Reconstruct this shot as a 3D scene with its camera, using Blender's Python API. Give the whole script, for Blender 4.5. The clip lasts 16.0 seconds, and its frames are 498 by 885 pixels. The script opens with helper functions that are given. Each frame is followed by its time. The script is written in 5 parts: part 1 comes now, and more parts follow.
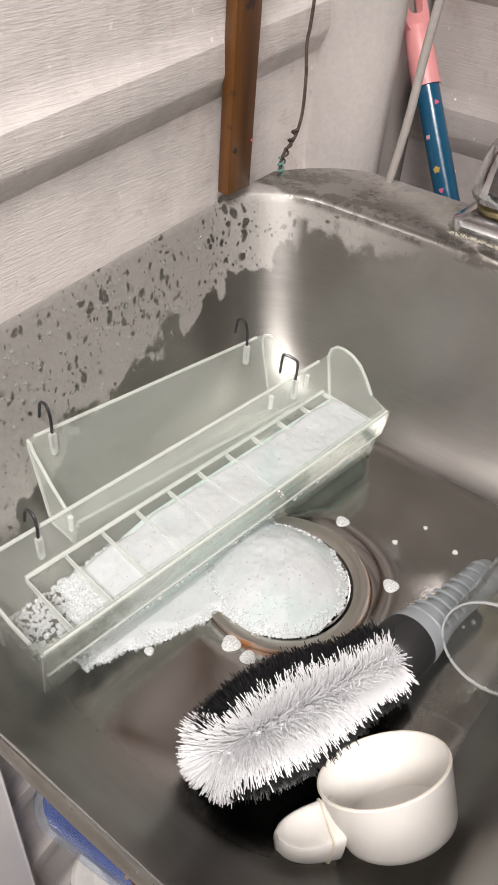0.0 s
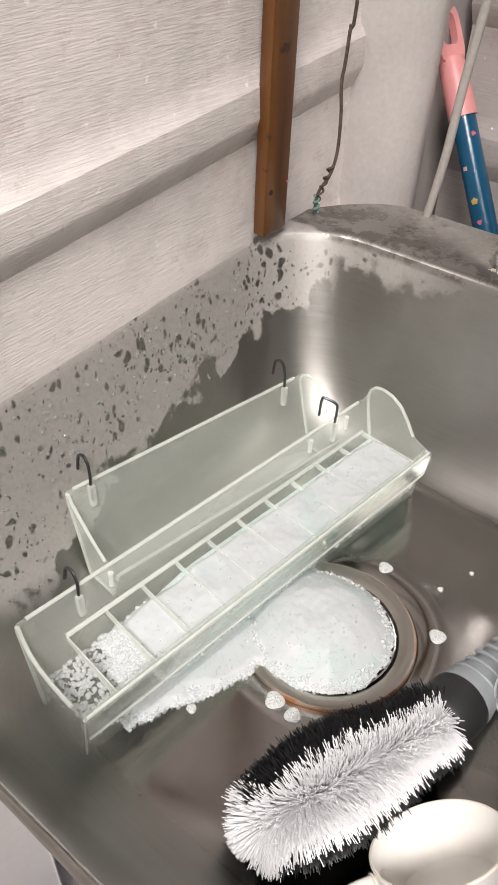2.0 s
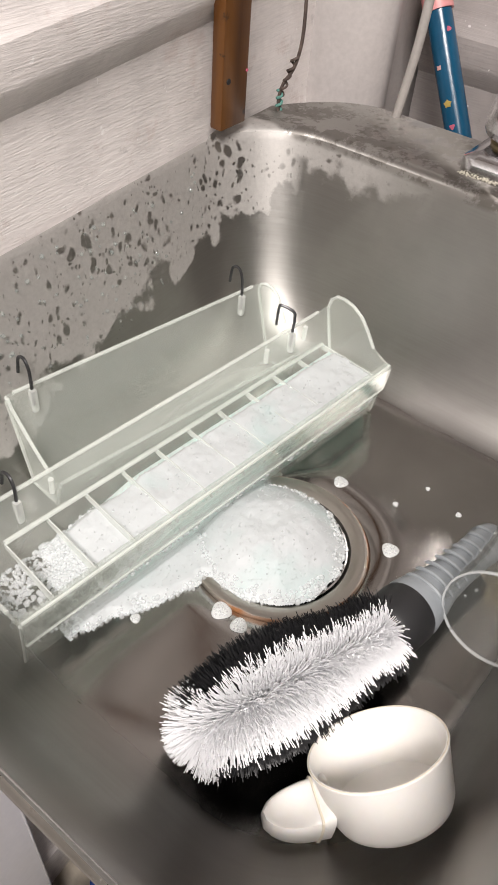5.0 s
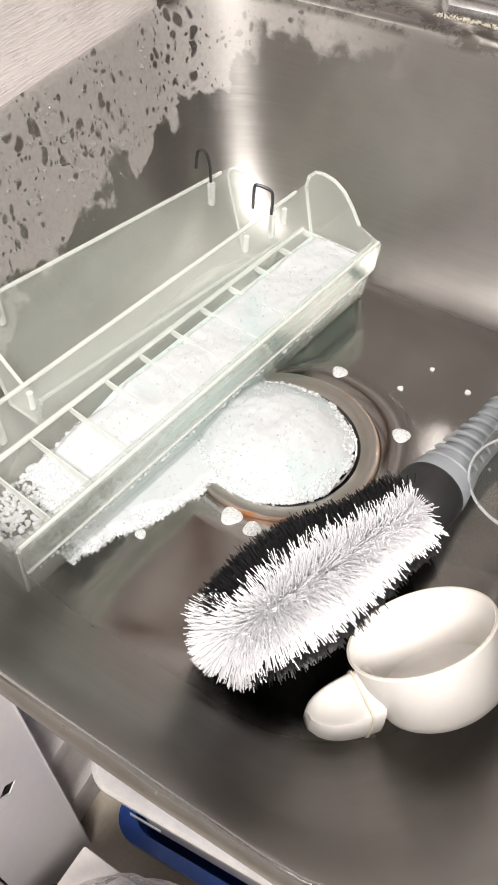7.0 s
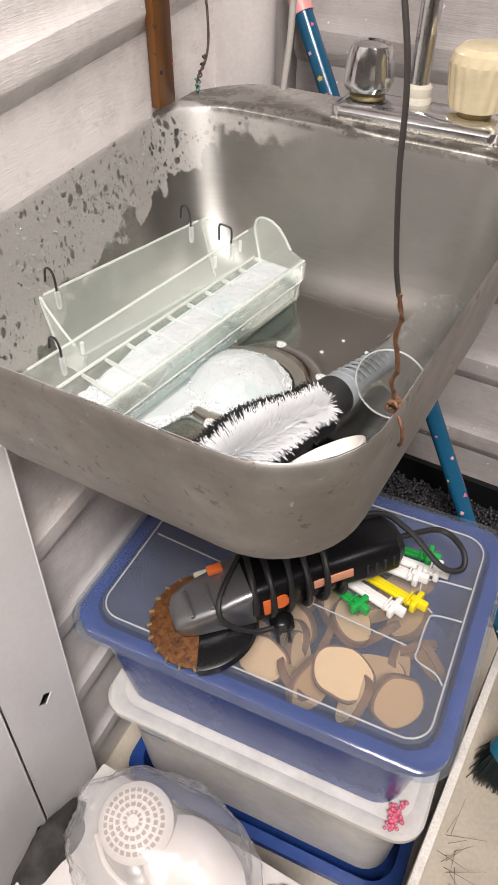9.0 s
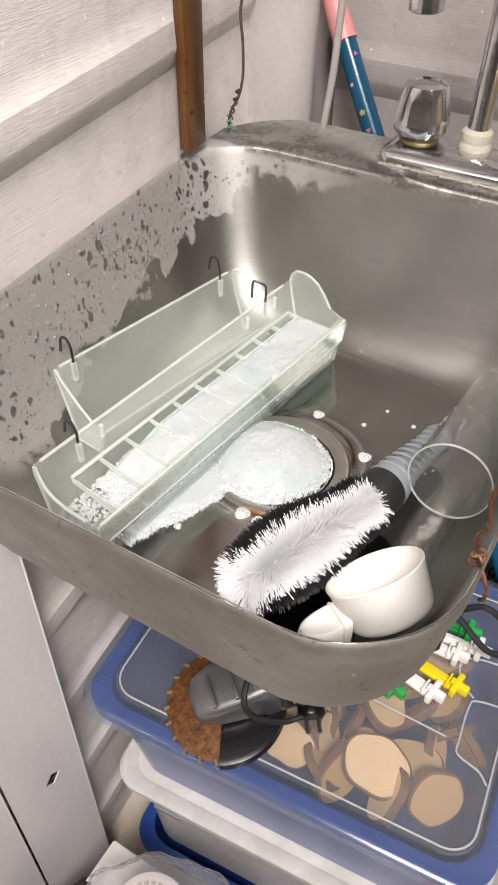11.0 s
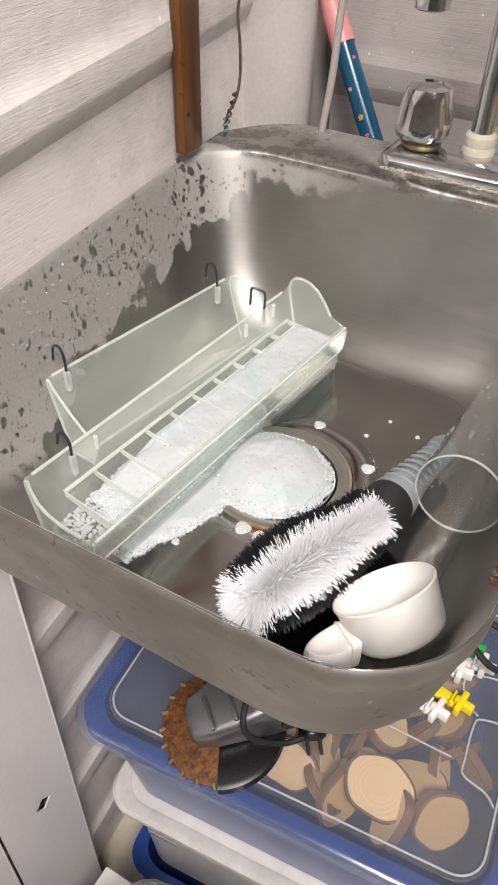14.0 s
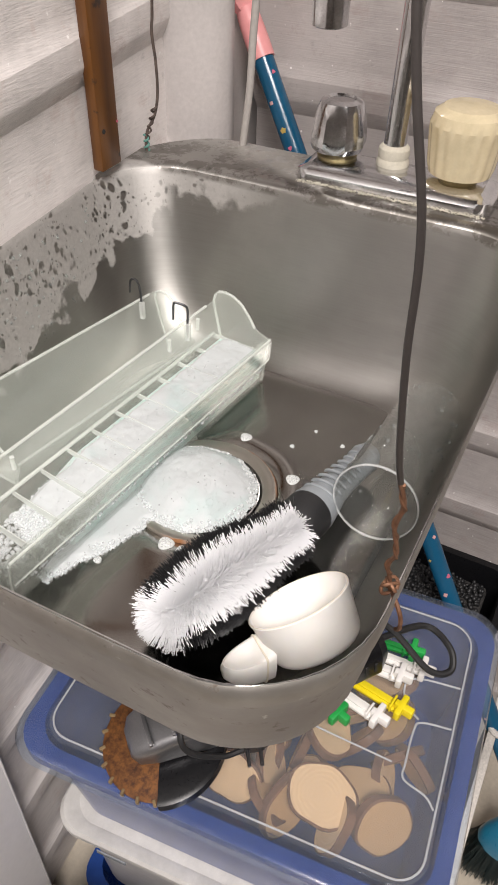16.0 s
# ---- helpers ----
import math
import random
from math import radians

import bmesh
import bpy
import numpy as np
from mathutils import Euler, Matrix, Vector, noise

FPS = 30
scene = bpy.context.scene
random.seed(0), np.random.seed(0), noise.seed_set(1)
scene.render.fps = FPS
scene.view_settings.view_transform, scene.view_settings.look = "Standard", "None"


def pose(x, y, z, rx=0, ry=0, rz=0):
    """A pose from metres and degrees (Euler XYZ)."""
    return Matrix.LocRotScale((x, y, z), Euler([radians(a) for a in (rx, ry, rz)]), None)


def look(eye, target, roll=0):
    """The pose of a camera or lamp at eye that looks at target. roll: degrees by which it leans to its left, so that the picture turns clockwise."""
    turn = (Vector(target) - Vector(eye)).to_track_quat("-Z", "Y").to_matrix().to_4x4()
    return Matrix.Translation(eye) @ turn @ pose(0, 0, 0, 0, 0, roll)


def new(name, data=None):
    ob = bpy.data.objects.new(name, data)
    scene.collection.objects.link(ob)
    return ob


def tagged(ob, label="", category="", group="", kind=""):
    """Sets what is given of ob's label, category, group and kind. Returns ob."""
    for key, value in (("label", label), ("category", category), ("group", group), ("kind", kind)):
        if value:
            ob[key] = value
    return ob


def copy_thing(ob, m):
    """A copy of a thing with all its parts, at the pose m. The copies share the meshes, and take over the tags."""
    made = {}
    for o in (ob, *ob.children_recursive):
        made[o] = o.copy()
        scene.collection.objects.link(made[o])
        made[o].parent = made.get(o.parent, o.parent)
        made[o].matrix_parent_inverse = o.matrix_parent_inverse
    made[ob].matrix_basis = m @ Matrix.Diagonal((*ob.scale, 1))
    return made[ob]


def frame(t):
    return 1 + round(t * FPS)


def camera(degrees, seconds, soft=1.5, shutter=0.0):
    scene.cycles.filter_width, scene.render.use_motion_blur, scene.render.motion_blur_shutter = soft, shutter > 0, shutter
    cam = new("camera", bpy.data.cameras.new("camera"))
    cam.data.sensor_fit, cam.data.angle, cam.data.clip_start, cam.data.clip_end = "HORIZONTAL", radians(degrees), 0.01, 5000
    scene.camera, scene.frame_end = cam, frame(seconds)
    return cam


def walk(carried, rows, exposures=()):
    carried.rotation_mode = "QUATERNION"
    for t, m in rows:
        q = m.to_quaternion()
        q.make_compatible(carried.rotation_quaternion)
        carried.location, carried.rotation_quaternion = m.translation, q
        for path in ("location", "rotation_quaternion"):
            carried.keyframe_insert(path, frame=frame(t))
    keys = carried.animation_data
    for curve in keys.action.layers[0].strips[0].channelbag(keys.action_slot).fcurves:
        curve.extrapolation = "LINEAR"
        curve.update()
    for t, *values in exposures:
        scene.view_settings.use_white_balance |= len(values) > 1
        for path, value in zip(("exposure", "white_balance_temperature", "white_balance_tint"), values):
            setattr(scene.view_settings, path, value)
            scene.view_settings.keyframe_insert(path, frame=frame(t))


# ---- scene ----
cam = camera(36.26, 16.0, soft=1.7)
# seconds, eye, yaw to the left, pitch up, roll
PATH = [
    (0, (0.1559, -0.2854, 1.1166), 34.28, -40.86, 5.28),
    (0.5, (0.1550, -0.2759, 1.1218), 35.05, -40.80, 4.45),
    (1, (0.1444, -0.2663, 1.1200), 36.08, -40.62, 3.56),
    (1.5, (0.1441, -0.2661, 1.1280), 36.98, -40.32, 2.83),
    (2, (0.1363, -0.2726, 1.1286), 37.27, -40.14, 2.60),
    (2.5, (0.1402, -0.2696, 1.1258), 36.39, -40.61, 3.28),
    (3, (0.1471, -0.2628, 1.1174), 35.18, -41.44, 4.43),
    (5.5, (0.1493, -0.2588, 1.1026), 34.67, -45.80, 4.93),
    (6, (0.1551, -0.2573, 1.1075), 34.17, -46.64, 3.93),
    (6.5, (0.1519, -0.2616, 1.0835), 32.92, -47.39, 3.04),
    (7, (0.1343, -0.2623, 1.0595), 31.00, -49.29, 1.58),
    (7.5, (0.1570, -0.2925, 1.1008), 28.39, -47.50, 1.02),
    (8, (0.2297, -0.3651, 1.1316), 29.03, -43.88, 0.41),
    (8.5, (0.2980, -0.4485, 1.1333), 29.15, -42.68, 0.63),
    (9, (0.2732, -0.4675, 1.1363), 29.73, -42.03, 0.32),
    (11.5, (0.1960, -0.3818, 1.1488), 30.37, -42.87, 1.05),
    (12, (0.1872, -0.3815, 1.1430), 29.92, -42.37, 1.64),
    (12.5, (0.1731, -0.3888, 1.1348), 29.81, -42.04, 1.82),
    (13, (0.1785, -0.3812, 1.1312), 29.74, -42.10, 1.76),
    (13.5, (0.1822, -0.3841, 1.1323), 29.71, -42.08, 1.53),
    (14, (0.1864, -0.3820, 1.1339), 29.23, -41.90, 1.44),
    (14.5, (0.1911, -0.3836, 1.1361), 28.54, -41.67, 1.48),
    (15, (0.1892, -0.3789, 1.1355), 27.89, -41.49, 1.39),
    (15.5, (0.1972, -0.3708, 1.1341), 27.09, -41.39, 1.40),
    (16, (0.2172, -0.3634, 1.1392), 26.21, -41.25, 1.58),
]


def shot(eye, yaw, pitch, roll):
    a, b = radians(yaw), radians(pitch)
    ahead = Vector((-math.sin(a) * math.cos(b), math.cos(a) * math.cos(b), math.sin(b)))
    return look(eye, Vector(eye) + ahead, roll)


EXPOSURE = 0.0
walk(cam, [(t, shot(e, yw, pt, rl)) for t, e, yw, pt, rl in PATH], [(t, EXPOSURE + e) for t, e in ((0.0, 0.0), (3.0, 0.0), (5.5, 0.05), (6.5, 0.14), (7.0, 0.28), (7.5, 0.25), (8.0, 0.22), (9.0, 0.22), (11.5, 0.12), (14.0, 0.03), (16.0, 0.0))])

# ---- light: one ceiling lamp over the sink in a closed room ----
world = bpy.data.worlds.new("world")
scene.world = world
world.use_nodes = True
world.node_tree.nodes["Background"].inputs["Color"].default_value = (1.0, 0.97, 0.95, 1)
world.node_tree.nodes["Background"].inputs["Strength"].default_value = 0.05


def area_lamp(name, eye, target, sx, sy, watts, colour, spread):
    data = bpy.data.lights.new(name, "AREA")
    data.shape, data.size, data.size_y, data.energy, data.color = "RECTANGLE", sx, sy, watts, colour
    ob = new(name, data)
    ob.matrix_world = look(eye, target)
    data.spread = radians(spread)
    return ob


area_lamp("ceiling_lamp", (0.62, -1.06, 2.36), (0.05, 0.0, 0.6), 0.8, 0.45, 19.5, (1.0, 0.935, 0.905), 100)

# ---- materials ----
Z0 = 0.72  # height of the sink's floor above the ground


class Mat:
    """A node material with short ways to add nodes."""

    def __init__(self, name):
        self.m = bpy.data.materials.new(name)
        self.m.use_nodes = True
        self.t = self.m.node_tree
        self.b = self.t.nodes["Principled BSDF"]
        self.out = self.t.nodes["Material Output"]

    def n(self, kind, **inputs):
        node = self.t.nodes.new(kind)
        for k, v in inputs.items():
            k = k.replace("_", " ")
            self.put(node.inputs[int(k[1:]) if k[0] == "i" and k[1:].isdigit() else k], v)
        return node

    def put(self, socket, v):
        if isinstance(v, bpy.types.NodeSocket):
            self.t.links.new(v, socket)
        elif isinstance(v, tuple) and len(v) == 3 and socket.type == "RGBA":
            socket.default_value = (*v, 1)
        else:
            socket.default_value = v

    def set(self, **inputs):
        for k, v in inputs.items():
            self.put(self.b.inputs[k.replace("_", " ")], v)
        return self

    def coords(self, scale=(1, 1, 1)):
        c = self.n("ShaderNodeTexCoord")
        mp = self.n("ShaderNodeMapping", Vector=c.outputs["Object"])
        mp.inputs["Scale"].default_value = scale
        return mp.outputs[0]

    def noise(self, scale, detail=4, rough=0.6, at=(1, 1, 1)):
        return self.n("ShaderNodeTexNoise", Vector=self.coords(at), Scale=scale, Detail=detail, Roughness=rough).outputs["Fac"]

    def ramp(self, fac, *stops):
        r = self.n("ShaderNodeValToRGB", Fac=fac)
        e = r.color_ramp.elements
        while len(e) < len(stops):
            e.new(0.5)
        for el, (p, c) in zip(e, stops):
            el.position = p
            el.color = (c, c, c, 1) if isinstance(c, (int, float)) else (*c, 1)
        return r.outputs[0]

    def math(self, op, a, b=0.0, clamp=False):
        m = self.n("ShaderNodeMath", i0=a, i1=b)
        m.operation, m.use_clamp = op, clamp
        return m.outputs[0]

    def mix(self, fac, a, b):
        m = self.t.nodes.new("ShaderNodeMix")
        m.data_type = "RGBA"
        self.put(m.inputs[0], fac)
        self.put(m.inputs[6], a)
        self.put(m.inputs[7], b)
        return m.outputs[2]

    def bump(self, height, strength=0.3, distance=0.001):
        b = self.n("ShaderNodeBump", Height=height, Strength=strength, Distance=distance)
        self.put(self.b.inputs["Normal"], b.outputs[0])
        return self


def plain(name, colour, rough=0.5, metal=0.0, vary=0.15, scale=60, bump=0.15, **more):
    """A paint, plastic or metal with blotches at two scales and a fine relief."""
    m = Mat(name)
    n1, n2 = m.noise(scale * 0.15, 3), m.noise(scale * 4, 5)
    dark = tuple(c * (1 - vary) for c in colour)
    lite = tuple(min(1, c * (1 + vary * 0.6)) for c in colour)
    f = m.math("ADD", m.math("MULTIPLY", n1, 0.6), m.math("MULTIPLY", n2, 0.4))
    m.set(Base_Color=m.mix(m.ramp(f, (0.3, 0.0), (0.7, 1.0)), dark, lite), Metallic=metal)
    m.set(Roughness=m.math("ADD", m.math("MULTIPLY", n2, 0.2), rough - 0.1))
    m.bump(n2, bump, 0.0006)
    return m.set(**more)


def see_through(name, tint, haze, rough=0.08, milk=(0.9, 0.93, 0.9), ior=1.45):
    """A clear or cloudy plastic: straight-through light, a cloudy share that scatters, and gloss by Fresnel."""
    m = Mat(name)
    n = m.noise(25, 5, 0.7)
    h = m.math("MULTIPLY", m.ramp(n, (0.25, 0.8), (0.75, 1.2)), haze, True)
    clear = m.n("ShaderNodeBsdfTransparent", Color=tint)
    dif = m.n("ShaderNodeBsdfDiffuse", Color=milk)
    tra = m.n("ShaderNodeBsdfTranslucent", Color=milk)
    cloud = m.n("ShaderNodeMixShader", i0=0.18, i1=dif.outputs[0], i2=tra.outputs[0])
    base = m.n("ShaderNodeMixShader", i0=h, i1=clear.outputs[0], i2=cloud.outputs[0])
    gloss = m.n("ShaderNodeBsdfGlossy", Color=(1, 1, 1), Roughness=rough)
    fr = m.n("ShaderNodeLayerWeight", Blend=0.5)
    f0 = ((ior - 1) / (ior + 1)) ** 2
    shine = m.math("ADD", m.math("MULTIPLY", m.math("POWER", fr.outputs["Facing"], 5.0), 1 - f0), f0)
    full = m.n("ShaderNodeMixShader", i0=shine, i1=base.outputs[0], i2=gloss.outputs[0])
    bp = m.n("ShaderNodeBump", Height=m.noise(120, 3), Strength=0.05, Distance=0.0006)
    for nd in (gloss, dif, fr):
        m.put(nd.inputs["Normal"], bp.outputs[0])
    m.t.links.new(full.outputs[0], m.out.inputs["Surface"])
    return m


def steel():
    """Worn stainless steel with dried scale and drops along the upper left walls and the deck."""
    m = Mat("stainless_steel")
    c = m.n("ShaderNodeTexCoord").outputs["Object"]
    s = m.n("ShaderNodeSeparateXYZ", Vector=c)
    x, y, z = s.outputs
    big = m.noise(14, 4, 0.6)
    edge = m.noise(45, 5, 0.65)
    fine = m.noise(380, 4)
    brush = m.noise(30, 3, 0.5, (1, 1, 26))
    low = m.math("ADD", m.math("MULTIPLY", big, 0.17), m.math("MULTIPLY", edge, 0.07))
    low = m.math("ADD", m.math("SUBTRACT", low, 0.066), m.math("MULTIPLY", m.math("MAXIMUM", y, -0.10), 0.27))
    up = m.math("MULTIPLY", m.math("SUBTRACT", z, low), 140, True)
    left = m.math("MULTIPLY", m.math("SUBTRACT", -0.140, x), 90, True)
    corner = m.math("MULTIPLY", m.math("MULTIPLY", m.math("SUBTRACT", y, 0.168), 60, True), m.math("MULTIPLY", m.math("SUBTRACT", -0.03, x), 16, True))
    corner = m.math("MULTIPLY", corner, m.math("MULTIPLY", m.math("SUBTRACT", z, m.math("ADD", 0.085, m.math("MULTIPLY", edge, 0.09))), 90, True))
    deck = m.math("MULTIPLY", m.math("SUBTRACT", z, 0.158), 400, True)
    deck = m.math("MULTIPLY", deck, m.ramp(edge, (0.55, 0.0), (0.66, 0.4)))
    back = m.math("MULTIPLY", m.math("MULTIPLY", m.math("SUBTRACT", y, 0.196), 300, True), m.math("MULTIPLY", m.math("SUBTRACT", z, 0.150), 300, True))
    zone = m.math("MAXIMUM", m.math("MULTIPLY", m.math("MAXIMUM", m.math("MULTIPLY", up, left), corner), m.math("SUBTRACT", 1.0, m.math("MULTIPLY", back, 0.75))), deck)
    # drops that kept the scale away, drawn out downwards
    mp = m.n("ShaderNodeMapping", Vector=c)
    mp.inputs["Scale"].default_value = (1, 1, 0.72)
    warp = m.n("ShaderNodeMixRGB", Fac=0.012, Color1=mp.outputs[0], Color2=m.n("ShaderNodeTexNoise", Vector=c, Scale=60.0).outputs["Color"])
    vo = m.n("ShaderNodeTexVoronoi", Vector=warp.outputs[0], Scale=115.0, Randomness=1.0).outputs["Distance"]
    vo2 = m.n("ShaderNodeTexVoronoi", Vector=warp.outputs[0], Scale=240.0, Randomness=1.0).outputs["Distance"]
    size = m.math("MULTIPLY", m.ramp(m.noise(22, 3), (0.32, 0.02), (0.72, 0.35)), 1.0)
    drop = m.math("MULTIPLY", m.math("SUBTRACT", vo, size), 8, True)
    drop2 = m.math("MULTIPLY", m.math("SUBTRACT", vo2, m.math("MULTIPLY", size, 0.75)), 10, True)
    scale = m.math("MULTIPLY", m.math("MULTIPLY", zone, drop), drop2)
    scale = m.math("MULTIPLY", scale, m.ramp(fine, (0.25, 0.60), (0.6, 0.85)))
    # faint water marks elsewhere
    marks = m.math("MULTIPLY", m.ramp(m.noise(9, 6, 0.7), (0.52, 0.0), (0.72, 0.35)), m.ramp(edge, (0.4, 0.3), (0.6, 1.0)))
    tone = m.mix(m.ramp(m.noise(7, 4), (0.3, 0.0), (0.7, 1.0)), (0.285, 0.275, 0.257), (0.385, 0.371, 0.350))
    tone = m.mix(m.math("MULTIPLY", brush, 0.25), tone, (0.58, 0.57, 0.55))
    grime = m.math("MULTIPLY", back, m.ramp(m.noise(42, 6, 0.72), (0.46, 0.0), (0.52, 0.85)))
    tone = m.mix(grime, tone, (0.20, 0.185, 0.165))
    m.set(Base_Color=m.mix(scale, m.mix(marks, tone, (0.50, 0.485, 0.465)), (0.53, 0.51, 0.485)))
    m.set(Metallic=m.math("SUBTRACT", 1.0, m.math("MULTIPLY", scale, 0.68)))
    rough = m.math("ADD", m.math("MULTIPLY", brush, 0.12), 0.34)
    wet = m.math("SUBTRACT", 1.0, m.math("MULTIPLY", m.math("SUBTRACT", z, 0.001), 240, True))
    rough = m.math("SUBTRACT", rough, m.math("MULTIPLY", wet, 0.25))
    rough = m.math("ADD", rough, m.math("ADD", m.math("MULTIPLY", scale, 0.25), m.math("MULTIPLY", grime, 0.2)))
    m.set(Roughness=m.math("ADD", rough, m.math("MULTIPLY", marks, 0.2)))
    tan = m.n("ShaderNodeTangent")
    tan.direction_type, tan.axis = "RADIAL", "Z"
    m.set(Anisotropic_Rotation=0.25, Anisotropic=m.math("SUBTRACT", 0.75, m.math("MULTIPLY", wet, 0.6)), Tangent=tan.outputs[0])
    h = m.math("ADD", m.math("MULTIPLY", scale, 0.5), m.math("MULTIPLY", m.noise(300, 3, 0.5, (1, 1, 12)), 0.25))
    return m.bump(h, 0.12, 0.0006)


def dull_steel():
    """The bowl's outside: dull, mottled, with specks of dirt and rust and fine scratches."""
    m = Mat("dull_steel")
    blot, speck, fine = m.noise(18, 5, 0.65), m.noise(95, 5, 0.7), m.noise(420, 3)
    scratch = m.noise(14, 3, 0.5, (1, 1, 30))
    c = m.mix(m.ramp(blot, (0.3, 0.0), (0.7, 1.0)), (0.25, 0.235, 0.21), (0.43, 0.415, 0.39))
    c = m.mix(m.ramp(scratch, (0.58, 0.0), (0.75, 0.2)), c, (0.50, 0.49, 0.47))
    c = m.mix(m.ramp(m.noise(7, 5, 0.7), (0.42, 0.0), (0.66, 0.65)), c, (0.235, 0.215, 0.19))
    dirt = m.ramp(speck, (0.60, 0.0), (0.68, 0.9))
    c = m.mix(dirt, c, (0.10, 0.075, 0.055))
    pale = m.ramp(m.noise(60, 5, 0.7, (1.3, 1, 1)), (0.66, 0.0), (0.72, 0.8))
    c = m.mix(pale, c, (0.60, 0.585, 0.56))
    m.set(Base_Color=c, Metallic=m.math("SUBTRACT", 0.85, m.math("MULTIPLY", dirt, 0.7)))
    m.set(Roughness=m.math("ADD", 0.40, m.math("MULTIPLY", blot, 0.2)))
    return m.bump(m.math("ADD", speck, m.math("MULTIPLY", fine, 0.4)), 0.15, 0.0006)


def siding(name, colour, along):
    """Painted siding, embossed with fine ridges along one axis, soiled here and there."""
    m = Mat(name)
    st = {"x": (0.3, 11, 11), "y": (11, 0.3, 11)}[along]
    ridge = m.noise(85, 3, 0.55, st)
    soil = m.noise(5, 6, 0.7)
    spot = m.noise(26, 6, 0.75)
    base = m.mix(m.ramp(soil, (0.42, 0.0), (0.62, 1.0)), tuple(c * 0.70 for c in colour), colour)
    base = m.mix(m.ramp(spot, (0.55, 0.0), (0.64, 0.65)), base, tuple(c * k for c, k in zip(colour, (0.74, 0.67, 0.65))))
    base = m.mix(m.ramp(m.noise(70, 5, 0.75), (0.60, 0.0), (0.68, 0.6)), base, tuple(c * 0.66 for c in colour))
    base = m.mix(m.ramp(m.noise(130, 3, 0.5), (0.70, 0.0), (0.74, 1.0)), base, (0.85, 0.83, 0.81))
    base = m.mix(m.math("MULTIPLY", m.ramp(ridge, (0.35, 0.0), (0.65, 1.0)), 0.35), base, tuple(min(1, c * 1.2) for c in colour))
    m.set(Base_Color=base, Roughness=0.5)
    return m.bump(ridge, 0.5, 0.0009)


def varnished_wood():
    m = Mat("varnished_wood")
    g = m.noise(60, 5, 0.6, (1, 1, 0.06))
    c = m.mix(m.ramp(g, (0.3, 0.0), (0.7, 1.0)), (0.065, 0.022, 0.005), (0.175, 0.068, 0.013))
    c = m.mix(m.ramp(m.noise(70, 4), (0.62, 0.0), (0.7, 1.0)), c, (0.03, 0.015, 0.01))
    return m.set(Base_Color=c, Roughness=0.32).bump(g, 0.3, 0.001)


def rusty(name, a, b, rough=0.75, metal=0.3):
    m = Mat(name)
    n = m.noise(160, 6, 0.7)
    m.set(Base_Color=m.mix(m.ramp(n, (0.35, 0.0), (0.65, 1.0)), a, b), Roughness=rough, Metallic=metal)
    return m.bump(n, 0.5, 0.0008)


def foam_mat():
    m = Mat("soap_foam")
    vo = m.n("ShaderNodeTexVoronoi", Vector=m.coords(), Scale=520.0).outputs["Distance"]
    c = m.mix(m.ramp(m.noise(22, 3), (0.50, 0.0), (0.72, 0.6)), (0.52, 0.545, 0.55), (0.41, 0.54, 0.52))
    m.set(Base_Color=c, Roughness=0.6, Subsurface_Weight=0.35, Subsurface_Radius=(0.004, 0.004, 0.004), Subsurface_Scale=1.0)
    return m.bump(vo, 0.14, 0.0005)


def knob_clear():
    m = see_through("yellowed_acrylic", (0.93, 0.84, 0.62), 0.75, 0.1, (0.82, 0.72, 0.50))
    return m


def wood_slice():
    m = Mat("cut_wood")
    c = m.n("ShaderNodeTexCoord").outputs["Object"]
    s = m.n("ShaderNodeSeparateXYZ", Vector=c)
    r = m.math("SQRT", m.math("ADD", m.math("POWER", s.outputs[0], 2.0), m.math("POWER", s.outputs[1], 2.0)))
    ring = m.math("SINE", m.math("ADD", m.math("MULTIPLY", r, 1500.0), m.math("MULTIPLY", m.noise(40), 6.0)))
    rnd = m.n("ShaderNodeObjectInfo").outputs["Random"]
    base = m.mix(rnd, (0.62, 0.38, 0.18), (0.86, 0.64, 0.39))
    return m.set(Base_Color=m.mix(m.math("MULTIPLY", m.math("ADD", ring, 1.0), 0.13), base, (0.42, 0.25, 0.13)), Roughness=0.7)


def drain_mat():
    """The drain's flange: dull metal with a rusty outer line."""
    m = Mat("drain_flange_metal")
    c = m.n("ShaderNodeTexCoord").outputs["Object"]
    s = m.n("ShaderNodeSeparateXYZ", Vector=c)
    r = m.math("SQRT", m.math("ADD", m.math("POWER", s.outputs[0], 2.0), m.math("POWER", s.outputs[1], 2.0)))
    n = m.noise(55, 5, 0.7)
    rim = m.math("MULTIPLY", m.math("SUBTRACT", r, m.math("ADD", 0.0535, m.math("MULTIPLY", n, 0.004))), 900, True)
    rim = m.math("MULTIPLY", rim, m.ramp(m.noise(20, 3), (0.40, 0.15), (0.55, 1.0)))
    base = m.mix(n, (0.42, 0.40, 0.35), (0.52, 0.50, 0.46))
    m.set(Base_Color=m.mix(rim, base, (0.28, 0.12, 0.045)), Metallic=m.math("SUBTRACT", 0.95, m.math("MULTIPLY", rim, 0.8)))
    return m.set(Roughness=m.math("ADD", 0.3, m.math("MULTIPLY", rim, 0.3))).bump(n, 0.15, 0.0006)


